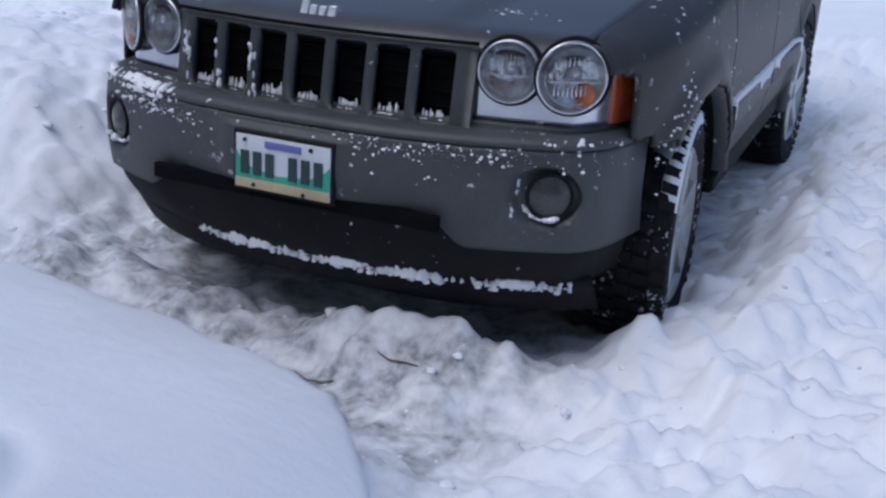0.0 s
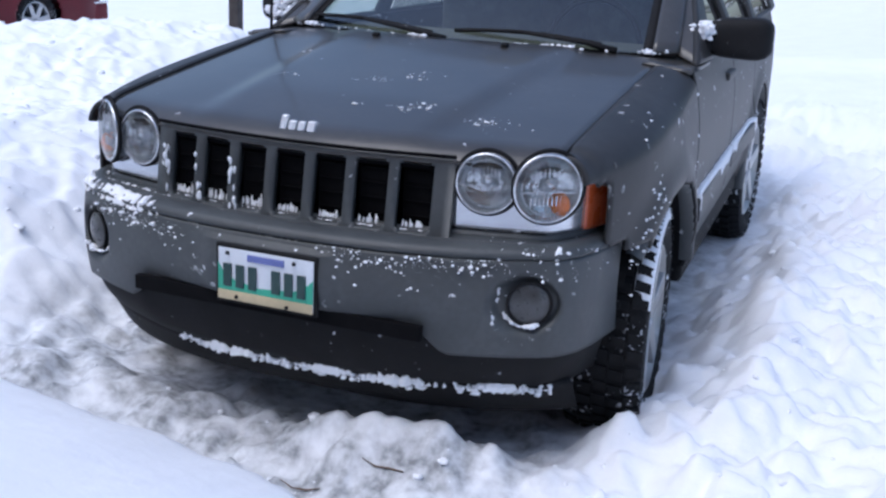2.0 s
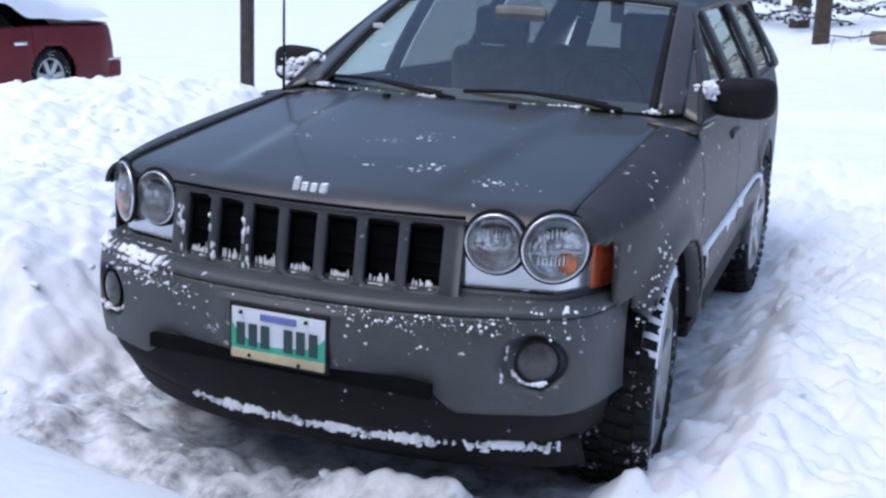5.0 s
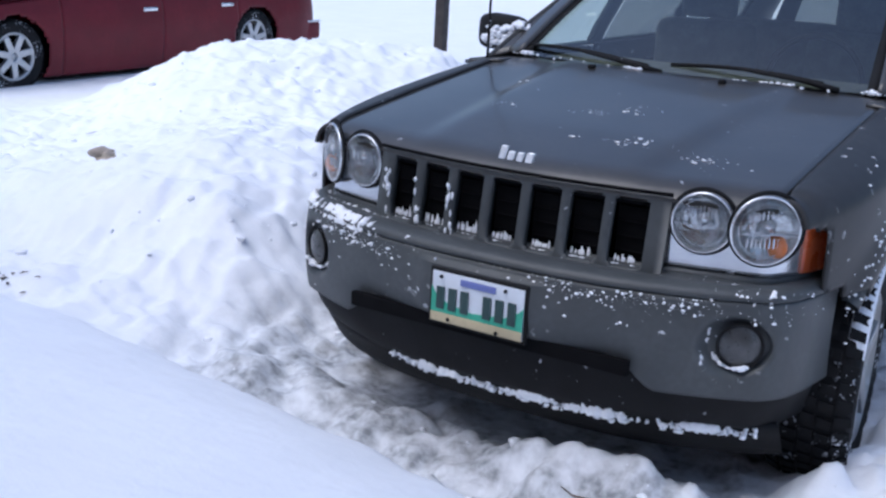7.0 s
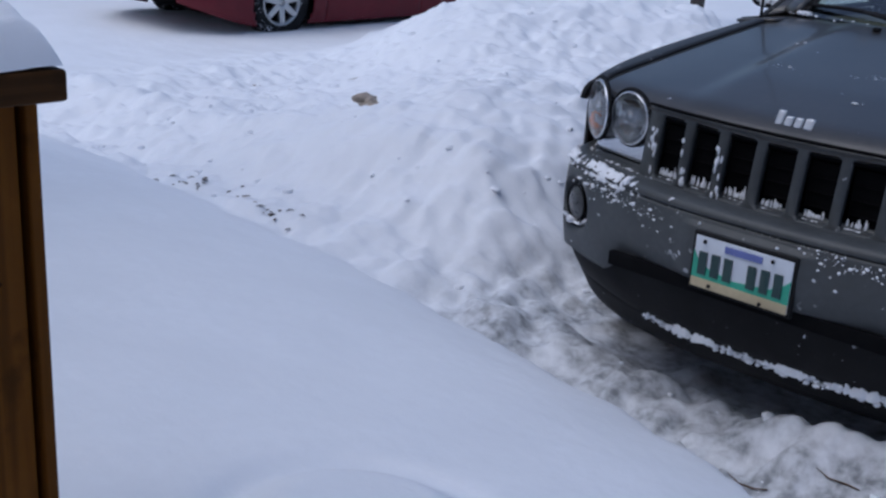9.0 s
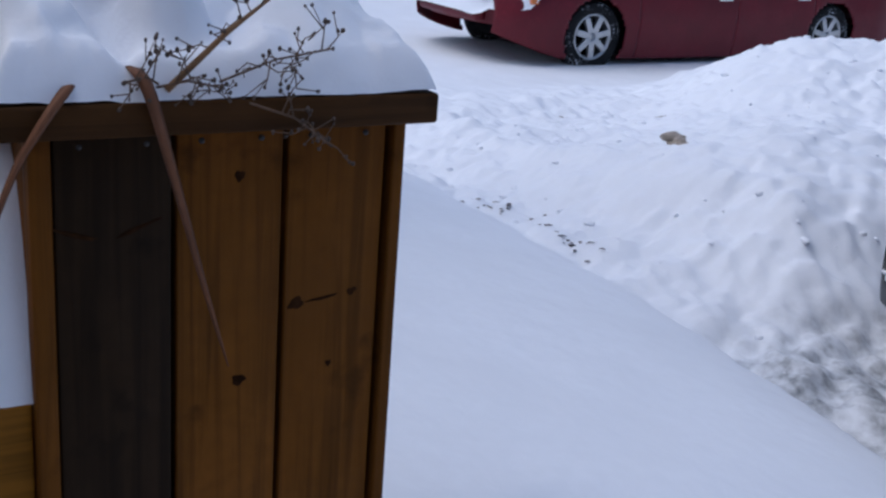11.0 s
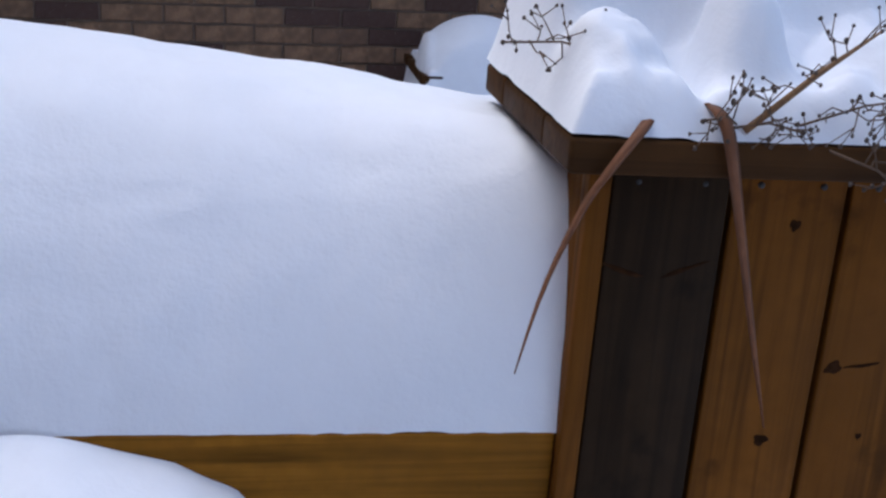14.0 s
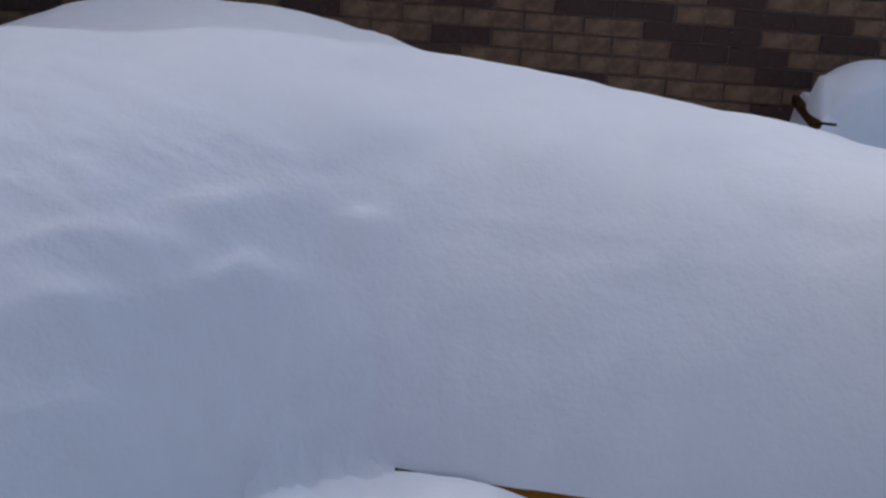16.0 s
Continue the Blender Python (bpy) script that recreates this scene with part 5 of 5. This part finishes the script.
seed_stem((0.235, -2.452, 1.400), (0.245, -2.327, 1.510), 31, "stout dry brown stalk with seed heads sticking out of snow", 7, 0.022, 0.0042)
seed_stem((0.225, -2.400, 1.402), (0.250, -2.262, 1.446), 32, "dry twiggy seed stalk lying over the snow", 12, 0.030)
seed_stem((0.225, -2.470, 1.400), (0.250, -2.395, 1.404), 33, "low tangle of dry seed heads at the planter's edge", 10, 0.024)
seed_stem((0.220, -2.450, 1.400), (0.245, -2.500, 1.412), 34, "short dry seed stalk in the snow", 6, 0.022)
seed_stem((0.10, -2.560, 1.450), (0.130, -2.690, 1.464), 35, "dry twig with seed heads reaching out of the snow", 9, 0.024)
seed_stem((0.245, -2.360, 1.385), (0.262, -2.265, 1.335), 36, "pale dry seed head hanging before the boards", 10, 0.026)

# ---- bench with its drifts ----
bench = thing("bench", (-0.4, -3.6, 0.35), "built-in wooden bench of golden stained boards, buried in snow", "bench")
part("front_board", box_bm((0.095, -5.6, 0.862), (0.135, -2.5855, 1.004), 0.004), CEDARRAIL, bench, "golden stained front board")
part("front_board", box_bm((0.095, -5.6, 0.715), (0.135, -2.5855, 0.858), 0.004), CEDARRAIL, bench)
part("front_board", box_bm((0.095, -5.6, 0.565), (0.135, -2.5855, 0.709), 0.004), CEDARRAIL, bench)
part("seat_frame", box_bm((-0.6, -5.6, 0.35), (0.09, -2.587, 0.95), 0.01), CEDARRAIL, bench)


# lips of wind-cut snow on the slope: height, place along the bench, half length
RIDGES = ((1.27, -3.501, 0.038), (1.242, -3.6, 0.089), (1.201, -3.462, 0.062), (1.188, -3.612, 0.052), (1.093, -3.593, 0.074), (1.251, -3.339, 0.026), (1.039, -3.401, 0.049))


def blanket(x, y):
    """Snow over the bench: a steep front that leans out into a drift further along."""
    w = smooth(-y, 3.24, 4.2)
    crest = np.interp(y, [-6, -5, -4.3, -3.85, -3.6, -3.3, -3.0, -2.75, -2.6], [1.24, 1.32, 1.374, 1.400, 1.412, 1.404, 1.381, 1.348, 1.333])
    deep = np.interp(y, [-3.2, -2.85, -2.68, -2.6], [0.44, 0.34, 0.20, 0.13]) + 0.55 * w
    s = 0.131 + 0.75 * w - x
    t = np.clip(s / deep, 0, 1)
    foot = 1.0 - 0.25 * w
    z = foot + (crest - foot) * (1 - (1 - t) ** 2.3) ** (0.72 + 0.45 * w) - 0.27 * np.clip(s - np.maximum(deep, 0.44), 0, 9) - 0.05 * np.clip(s - 1.1, 0, 9) ** 2
    z = z + 0.40 * np.exp(-((x + 1.7) / 0.65) ** 2 - ((y + 4.18) / 0.74) ** 2)
    soft = np.clip(s * 6, 0, 1)
    z = z + (0.028 * (fbm(x * 3, y * 3, 51) - 0.5) + 0.022 * (fbm(x * 13, y * 5, 53) - 0.5) + 0.010 * (fbm(z * 16, y * 5, 59) - 0.5)) * soft
    # small wind-cut ridges on the lower slope
    for cz, cy, half in RIDGES:
        d = z - (cz - 1.5 * (y - cy) ** 2 + 0.012 * (vnoise(y * 22, y * 0, 57) - 0.5))
        z = z + 0.009 * np.exp(-((y - cy) / (1.25 * half)) ** 2) * np.where(d > 0, np.exp(-(d / 0.016) ** 2), np.exp(-np.abs(d) / 0.05))
    return z - 0.35 * np.clip(-s, 0, 9), s


def bench_snow(x, y):
    z, s = blanket(x, y)
    return np.maximum(z + 0.010 * lumps(x, y, 0.05, 55) * np.exp(-(s / 0.09) ** 2), np.where((x < 0.131) & (x > -0.25) & (y > -3.3), 1.002, 0.4))


def field(name, x0, x1, y0, y1, fn, label, step, keep=None, fine=False):
    xs_, ys_ = np.linspace(x0, x1, int((x1 - x0) / step) + 2), np.linspace(y0, y1, int((y1 - y0) / step) + 2)
    if fine:
        xs_ = np.unique(np.concatenate([xs_, np.arange(-0.02, 0.42, 0.006)]).round(4))
        ys_ = np.unique(np.concatenate([ys_, np.arange(-3.85, -3.2, 0.008)]).round(4))
    X, Y = np.meshgrid(xs_, ys_, indexing="ij")
    Z = fn(X, Y)
    a, b = X.shape
    id_ = np.arange(a * b).reshape(a, b)
    f = np.stack([id_[:-1, :-1], id_[1:, :-1], id_[1:, 1:], id_[:-1, 1:]], -1).reshape(-1, 4)
    if keep is not None:
        f = f[keep(X[1:, 1:], Y[:-1, :-1]).ravel()]
    f = f.tolist()
    return tagged(raw(name, np.stack([X, Y, Z], -1).reshape(-1, 3).tolist(), f, SNOW), label, "snow")


field("bench_snow", -3.1, 0.86, -5.6, -2.582, bench_snow, "thick smooth blanket of snow heaped on the bench", 0.013, lambda x, y: (x < 0.134) | (y < -3.27), True)


def drift(x, y):
    s = x - 0.136
    nose = np.interp(s, [0, 0.2, 0.5, 1.0], [-2.90, -2.85, -2.88, -2.91])
    d = nose - y
    top = np.interp(d, [-0.02, 0.0, 0.015, 0.06, 0.13, 0.25, 0.42, 3], [0.62, 0.80, 0.88, 0.935, 0.972, 1.003, 1.04, 1.2])
    z = top - 0.22 * s - 0.05 * s * s + 0.02 * (fbm(x * 2.4, y * 2.4, 61) - 0.5) + 0.006 * (fbm(x * 11, y * 11, 65) - 0.5)
    m = smooth(d, 0.24, 0.38)
    return np.maximum(z * (1 - m) + bench_snow(x, y) * m, 0.5) - 0.0015 * smooth(-y, 3.22, 3.26)


field("snow_drift", 0.1355, 0.84, -3.42, -2.84, drift, "rounded nose of a snow drift lying against the bench", 0.012)

# ---- brick wall of the house ----
WALL = Matrix.Translation((-3.69, -2.9, 0)) @ Matrix.Rotation(radians(10), 4, "Z")
wall = new("wall_house", bpy.data.meshes.new("wall_house"))
bm = box_bm((-0.28, -5.2, 0.0), (-0.008, 1.5, 4.2), 0)
bm.to_mesh(wall.data)
bm.free()
wall.data.materials.append(MORTAR)
wall.matrix_world = WALL
tagged(wall, "brown brick house wall with pale mortar joints", "brick wall", kind="structure")
bpy.context.view_layer.update()
PL, PH, JT = 0.252, 0.078, 0.010
proto = []
for k in range(5):
    r = random.Random(100 + k)
    b_ = box_bm((-0.012, 0, 0), (0.0, PL - JT, PH - JT), 0.003, 1)
    for v in b_.verts:
        v.co += Vector((r.uniform(-0.0015, 0.0015), r.uniform(-0.0015, 0.0015), r.uniform(-0.0015, 0.0015)))
    me = bpy.data.meshes.new("brick")
    b_.to_mesh(me)
    b_.free()
    me.materials.append(BRICK)
    proto.append(me)

def unseen_wall(name, lo, hi):
    w = part(name, box_bm(lo, hi, 0), BRICK, smooth=False)
    return tagged(w, "plain brown wall added out of view to hold back sky light", "wall", kind="structure")


# unseen walls added behind the camera to cut sky light and darken reflections
unseen_wall("wall_back", (-4.6, -6.0, 0.0), (4.0, -5.7, 4.5))
unseen_wall("wall_side", (3.6, -5.69, 0.0), (3.9, -2.2, 2.8))

# ---- the red saloon in the street, a dark one beyond ----
def make_saloon(xs0, yf, yr, wf, wr, paint, label, group="parked cars"):
    """A long low saloon seen from its flank at x = xs0, nose at yf; wheels at wf and wr."""
    W = 1.82
    car_ = thing("car", (xs0 - W / 2, (yf + yr) / 2, 0.1), label, "car", group)
    zb = 0.16

    def top(y):
        return float(np.interp(y, [yf, yf + 0.12, yf + 0.5, wf + 0.35, wr - 0.2, yr - 0.12, yr], [0.60, 0.70, 0.76, 0.85, 0.90, 0.88, 0.80]))

    def half(y):
        e = max(0, yf + 0.55 - y) / 0.55
        g = max(0, y - yr + 0.4) / 0.4
        return W / 2 - 0.34 * e ** 2.0 - 0.10 * g ** 2.2

    def fl(u, v, s):
        low = zb + 0.26 * max(0, (yf + 0.78 - u) / 0.78) ** 1.4
        z = low + (top(u) - low) * v
        bulge = 0.035 * math.sin(math.pi * min(1, v * 1.05)) - 0.05 * max(0, v - 0.8)
        return (xs0 - W / 2 + s * (half(u) - 0.03 + bulge), u, z)

    def free(u, v):
        z = zb + (top(u) - zb) * v
        return all(math.hypot(u - c, z - 0.36) > 0.345 for c in (wf, wr))

    d0, d1, d2 = wf + 0.50, wf + 1.72, wr - 0.28
    for s in (-1, 1):
        for nm, a, b in (("fender", yf + 0.10, d0 - 0.006), ("front_door", d0, d1 - 0.006), ("rear_door", d1, d2 - 0.006), ("quarter", d2, yr - 0.02)):
            pn = sheet(nm, lambda u, v: fl(u, v, s), lin(a, b, max(8, int((b - a) / 0.025))), lin(0, 1, 26), paint, car_, keep=free, thick=0.015, flip=(s < 0))
            if "door" in nm:
                h0 = fl(b - 0.17, 0.78, s)
                part("handle", box_bm((h0[0] - 0.03, b - 0.26, h0[2] - 0.02), (h0[0] + 0.03, b - 0.08, h0[2] + 0.02), 0.01), CHROME, pn, "chrome handle")
        part("rub_strip", box_bm((xs0 - W / 2 + s * (W / 2 - 0.005) - 0.012, d0 + 0.02, 0.50), (xs0 - W / 2 + s * (W / 2 - 0.005) + 0.012, d2 - 0.02, 0.525), 0.006), paint, car_)
        for c in (wf, wr):
            wh = new("wheel")
            wh.location = (xs0 - W / 2 + s * 0.79, c, 0.36)
            bpy.context.view_layer.update()
            wh.parent = car_
            wh.matrix_parent_inverse = car_.matrix_world.inverted()
            bpy.context.view_layer.update()
            make_wheel(xs0 - W / 2 + s * 0.79, c, 0.355, 0.315, 0.20, s, wh, 7, SILVER)
        sheet("side_glass", lambda u, v: (xs0 - W / 2 + s * (W / 2 - 0.12 - 0.22 * v), u + 0.25 * v - 0.4 * v * (u - d0) / (d2 - d0), 0.86 + 0.32 * v), lin(d0 - 0.1, d2, 14), lin(0, 1, 6), TINT, car_, "dark side glass", thick=0.008, flip=(s < 0))
    sheet("nose", lambda u, v: (xs0 - W / 2 + u * half(yf + 0.12), yf + 0.02 + 0.20 * abs(u) ** 2.4 + 0.03 * (1 - v), 0.43 + v * 0.25), lin(-1, 1, 25), lin(0, 1, 10), paint, car_, thick=0.02)
    part("nose_bumper", box_bm((xs0 - W / 2 - 0.52, yf + 0.012, 0.44), (xs0 - W / 2 + 0.52, yf + 0.14, 0.57), 0.05, 3), paint, car_)
    part("indicator", box_bm((xs0 - 0.055, yf + 0.34, 0.64), (xs0 - 0.012, yf + 0.42, 0.74), 0.01), AMBER, car_, "amber corner lamp")
    sheet("tail", lambda u, v: (xs0 - W / 2 + u * half(yr), yr - 0.02 - 0.10 * abs(u) ** 3, 0.28 + v * 0.54), lin(-1, 1, 21), lin(0, 1, 8), paint, car_, thick=0.02, flip=True)
    part("tail_bumper", box_bm((xs0 - W + 0.03, yr - 0.30, 0.30), (xs0 - 0.015, yr + 0.07, 0.50), 0.05, 3), paint, car_)
    part("tail_trim", box_bm((xs0 - 0.03, wr + 0.42, 0.495), (xs0 - 0.005, yr + 0.05, 0.515), 0.005), CHROME, car_)
    sheet("bonnet", lambda u, v: (xs0 - W / 2 + u * (half(yf + 0.05 + v * (wf + 0.4 - yf)) - 0.06), yf + 0.05 + v * (wf + 0.4 - yf), top(yf + 0.05 + v * (wf + 0.4 - yf)) + 0.03 * (1 - u * u)), lin(-1, 1, 13), lin(0, 1, 13), paint, car_, thick=0.015)
    sheet("boot_lid", lambda u, v: (xs0 - W / 2 + u * (half(wr + v * (yr - wr - 0.03)) - 0.06), wr + v * (yr - wr - 0.03), 0.88 + 0.02 * (1 - u * u)), lin(-1, 1, 13), lin(0, 1, 9), paint, car_, thick=0.015)
    sheet("roof", lambda u, v: (xs0 - W / 2 + u * 0.64, wf + 1.35 + v * 1.5, 1.31 + 0.04 * (1 - u * u)), lin(-1, 1, 11), lin(0, 1, 9), paint, car_, thick=0.02)
    sheet("front_glass", lambda u, v: (xs0 - W / 2 + u * (0.80 - 0.16 * v), wf + 0.42 + 0.95 * v, 0.87 + 0.45 * v), lin(-1, 1, 11), lin(0, 1, 7), TINT, car_, thick=0.008)
    sheet("rear_glass", lambda u, v: (xs0 - W / 2 + u * (0.80 - 0.16 * v), wr + 0.10 - 0.35 * v, 0.89 + 0.42 * v), lin(-1, 1, 11), lin(0, 1, 7), TINT, car_, thick=0.008, flip=True)
    part("floor_pan", box_bm((xs0 - W + 0.12, yf + 0.75, 0.17), (xs0 - 0.12, yr - 0.2, 0.42), 0.03), DARK, car_)

    def load(x, y):
        u = (x - (xs0 - W / 2)) / (W / 2)
        z = np.interp(y, [yf - 0.02, yf + 0.02, yf + 0.35, wf + 0.3, wf + 0.9, wf + 1.4, wr - 0.5, wr + 0.2, yr - 0.25, yr - 0.02, yr + 0.02], [0.52, 0.80, 1.02, 1.10, 1.30, 1.52, 1.52, 1.18, 1.12, 1.02, 0.90])
        hw = 1.0 - 0.20 * max(0, yf + 0.55 - y) ** 2 / 0.3
        edge = max(0, abs(u) / hw)
        base_ = top(min(max(y, yf + 0.1), yr - 0.05)) + 0.012
        lobe = 0.05 * (vnoise(np.float64(y * 2.3), np.float64(x), 81) - 0.5)
        drape = 0.20 * math.exp(-((y - yf - 0.25) / 0.38) ** 2) + 0.10 * math.exp(-((y - wr - 0.1) / 0.35) ** 2) + 0.05 * float(vnoise(np.float64(y * 5), np.float64(3.0), 83))
        base_ -= drape * max(max(0, abs(u) - 0.9) / 0.1, max(0, yf + 0.14 - y) / 0.12)
        return base_ + max(0, z - base_) * max(0, 1 - (edge + lobe) ** 5) ** 0.6

    n1, n2 = 46, 110
    vx, vy = lin(xs0 - W + 0.03, xs0 - 0.03, n1), lin(yf - 0.035, yr - 0.02, n2)
    vv = []
    for x in vx:
        for y in vy:
            u = (x - (xs0 - W / 2)) / (W / 2)
            vv.append((xs0 - W / 2 + u * half(y) * 1.055, y, load(x, y)))
    ff = [(i * n2 + j, (i + 1) * n2 + j, (i + 1) * n2 + j + 1, i * n2 + j + 1) for i in range(n1 - 1) for j in range(n2 - 1)]
    tagged(raw("car_snow", vv, ff, SNOW), "thick blanket of snow on a parked saloon", "snow", "snow on parked cars")
    return car_


make_saloon(-6.9, 2.72, 7.92, 3.78, 6.85, CRIMSON, "dark red saloon car parked in the street under thick snow")
make_saloon(-13.6, 1.5, 6.6, 2.8, 5.7, NIGHT, "black saloon car parked beyond the red one")

# ---- post and trees in the distance ----
pz = height(-5.64, 8.58)
post = part("post", box_bm((-5.70, 8.52, pz - 0.25), (-5.58, 8.64, pz + 2.9), 0.012), POSTMAT)
tagged(post, "dark weathered wooden post standing in the snow", "post")


def make_tree(x, y, h, seed, label):
    r = random.Random(seed)
    z0 = height(x, y) - 0.1
    t = thing("tree", (x, y, z0), label, "tree", "trees across the snow")
    tube("trunk", [(x, y, z0), (x + 0.03, y, z0 + h * 0.3), (x, y + 0.04, z0 + h * 0.7), (x, y, z0 + h)], [0.22, 0.17, 0.09, 0.02], BARK, t, sides=10)
    verts, faces = [], []
    for k in range(34):
        zz = 0.35 + (h - 0.5) * (k / 34) ** 1.1
        L = (1.9 * (1 - zz / h) + 0.25) * r.uniform(0.75, 1.15)
        a = k * 2.4 + r.uniform(-0.3, 0.3)
        tip = (x + L * math.cos(a), y + L * math.sin(a), z0 + zz - 0.22 * L)
        tube("limb", [(x, y, z0 + zz), (x + 0.55 * L * math.cos(a), y + 0.55 * L * math.sin(a), z0 + zz - 0.04 * L), tip], [0.03, 0.018, 0.005], BARK, t, sides=5)
        for j in range(90):
            f = r.random() ** 0.6
            px, py = x + f * L * math.cos(a) + r.gauss(0, 0.10), y + f * L * math.sin(a) + r.gauss(0, 0.10)
            pz_ = z0 + zz - 0.16 * L * f + r.gauss(0, 0.05)
            o, q = len(verts), r.uniform(0.04, 0.10)
            b = r.uniform(0, 6.28)
            verts += [(px + q * math.cos(b), py + q * math.sin(b), pz_ - 0.03), (px - q * 0.4 * math.sin(b), py + q * 0.4 * math.cos(b), pz_ + 0.02), (px - q * math.cos(b), py - q * math.sin(b), pz_ - 0.02), (px + q * 0.4 * math.sin(b), py - q * 0.4 * math.cos(b), pz_ - 0.05)]
            faces += [(o, o + 1, o + 2), (o, o + 2, o + 3), (o, o + 3, o + 1), (o + 1, o + 3, o + 2)]
    raw("crown", verts, faces, NEEDLE, t, "dark needles flecked with snow", smooth=False)
    return t


make_tree(-1.35, 23.4, 6.5, 71, "dark evergreen tree with snow among its needles")
make_tree(-3.3, 26.0, 7.0, 72, "dark evergreen tree with snow among its needles")
make_tree(0.8, 28.5, 7.5, 73, "dark evergreen tree with snow among its needles")
make_tree(3.4, 27.0, 7.0, 74, "dark evergreen tree with snow among its needles")


def make_bare(x, y, h, seed):
    r = random.Random(seed)
    z0 = height(x, y) - 0.1
    t = thing("bare_tree", (x, y, z0), "bare leafless tree with drooping dark branches", "tree", "trees across the snow")
    tube("trunk", [(x, y, z0), (x - 0.05, y, z0 + h * 0.5), (x, y, z0 + h)], [0.16, 0.12, 0.03], BARK, t, sides=9)
    for k in range(16):
        zz = h * (0.25 + 0.7 * k / 16)
        a, L = k * 2.4, r.uniform(0.9, 1.9)
        p = [Vector((x, y, z0 + zz))]
        for j in range(5):
            p.append(p[-1] + Vector((L / 5 * math.cos(a), L / 5 * math.sin(a), r.uniform(-0.16, 0.10))))
            a += r.uniform(-0.3, 0.3)
        limb = tube("branch", p, [0.035, 0.026, 0.02, 0.014, 0.009, 0.004], BARK, t, sides=5)
        for j in range(5):
            q = p[r.randint(2, 5)]
            e = q + Vector((r.uniform(-0.4, 0.4), r.uniform(-0.4, 0.4), r.uniform(-0.35, 0.12)))
            tube("twig", [q, q.lerp(e, 0.5) + Vector((0, 0, 0.04)), e], [0.010, 0.007, 0.003], BARK, limb, sides=4)
    return t


make_bare(-0.55, 20.0, 9.5, 75)
make_bare(2.6, 19.0, 9.0, 76)
make_bare(-5.5, 24.0, 10.0, 77)


def make_log(x0, y0, x1, y1, r):
    """A fallen log, half buried, with a ridge of snow along its top."""
    z = max(height(x0, y0), height(x1, y1)) + r * 0.5
    pts = [(x0 + (x1 - x0) * t, y0 + (y1 - y0) * t, z + 0.03 * math.sin(5 * t)) for t in lin(0, 1, 9)]
    lg = tagged(tube("log", pts, [r * (0.9 + 0.15 * math.sin(7 * t)) for t in lin(0, 1, 9)], LOGWOOD, sides=12), "pale brown fallen log half buried in snow", "log")
    tagged(tube("log_snow", [(p[0], p[1], p[2] + r * 0.85) for p in pts], [0.02] + [r * 0.6] * 7 + [0.02], SNOW, sides=12), "ridge of snow along a fallen log", "snow")
    return lg


make_log(0.45, 18.2, 2.6, 17.2, 0.13)
# hanging branch of a tree near the drive
r = random.Random(91)
hang = thing("branch", (3.2, 14.0, height(3.2, 14.0)), "bare dark tree with a low branch hanging over the snow", "tree", "trees across the snow")
hz0 = height(3.2, 14.0)
tube("trunk", [(3.2, 14.0, hz0 - 0.1), (3.15, 14.0, hz0 + 2.0), (3.2, 14.05, hz0 + 5.0)], [0.17, 0.14, 0.07], BARK, hang, sides=10)
for top_, pts in ((0.030, [(3.15, 14.0, 1.75), (2.2, 13.9, 1.45), (1.35, 13.9, 1.30), (0.75, 13.9, 1.22), (0.25, 13.9, 1.32)]), (0.016, [(1.35, 13.9, 1.30), (0.95, 13.85, 1.04), (0.45, 13.8, 0.93), (-0.05, 13.8, 0.96)])):
    limb = tube("limb", pts, [top_ * (1 - 0.17 * k) for k in range(len(pts))], BARK, hang, sides=6)
    for k in range(12):
        a = Vector(pts[1 + k % (len(pts) - 1)]).lerp(Vector(pts[k % (len(pts) - 1)]), r.random())
        b = a + Vector((r.uniform(-0.25, 0.1), r.uniform(-0.1, 0.1), r.uniform(-0.22, 0.12)))
        tube("twig", [a, a.lerp(b, 0.5) + Vector((0, 0, 0.02)), b], [0.006, 0.004, 0.002], BARK, limb, sides=4)

# ---- bricks of the house wall, course by course ----
rb = random.Random(5)
count = 0
rest_v, rest_f = [], []
for c in range(0, 52):
    z = 0.014 + c * PH
    off = -5.2 + (PL / 2 if c % 2 else 0)
    for k in range(27):
        y0 = off + k * PL
        if y0 + PL > 1.5:
            continue
        near = 0.72 < z < 1.45 and -2.3 < y0 < 1.4
        if near and count < 300:
            ob = new("brick", proto[rb.randrange(5)])
            ob.parent = wall
            ob.location = (0.004 + rb.uniform(-0.002, 0.002), y0, z)
            count += 1
        else:
            o = len(rest_v)
            j = rb.uniform(-0.002, 0.002)
            for xx in (-0.010, 0.004 + j):
                for yy, zz in ((y0, z), (y0 + PL - JT, z), (y0 + PL - JT, z + PH - JT), (y0, z + PH - JT)):
                    rest_v.append((xx, yy, zz))
            rest_f += [(o + 4, o + 5, o + 6, o + 7), (o, o + 1, o + 5, o + 4), (o + 1, o + 2, o + 6, o + 5), (o + 2, o + 3, o + 7, o + 6), (o + 3, o, o + 4, o + 7)]
me = bpy.data.meshes.new("brickwork")
me.from_pydata(rest_v, [], rest_f)
me.update()
me.materials.append(BRICK)
bw = new("brickwork", me)
bw.parent = wall
bw["kind"] = "stuff"
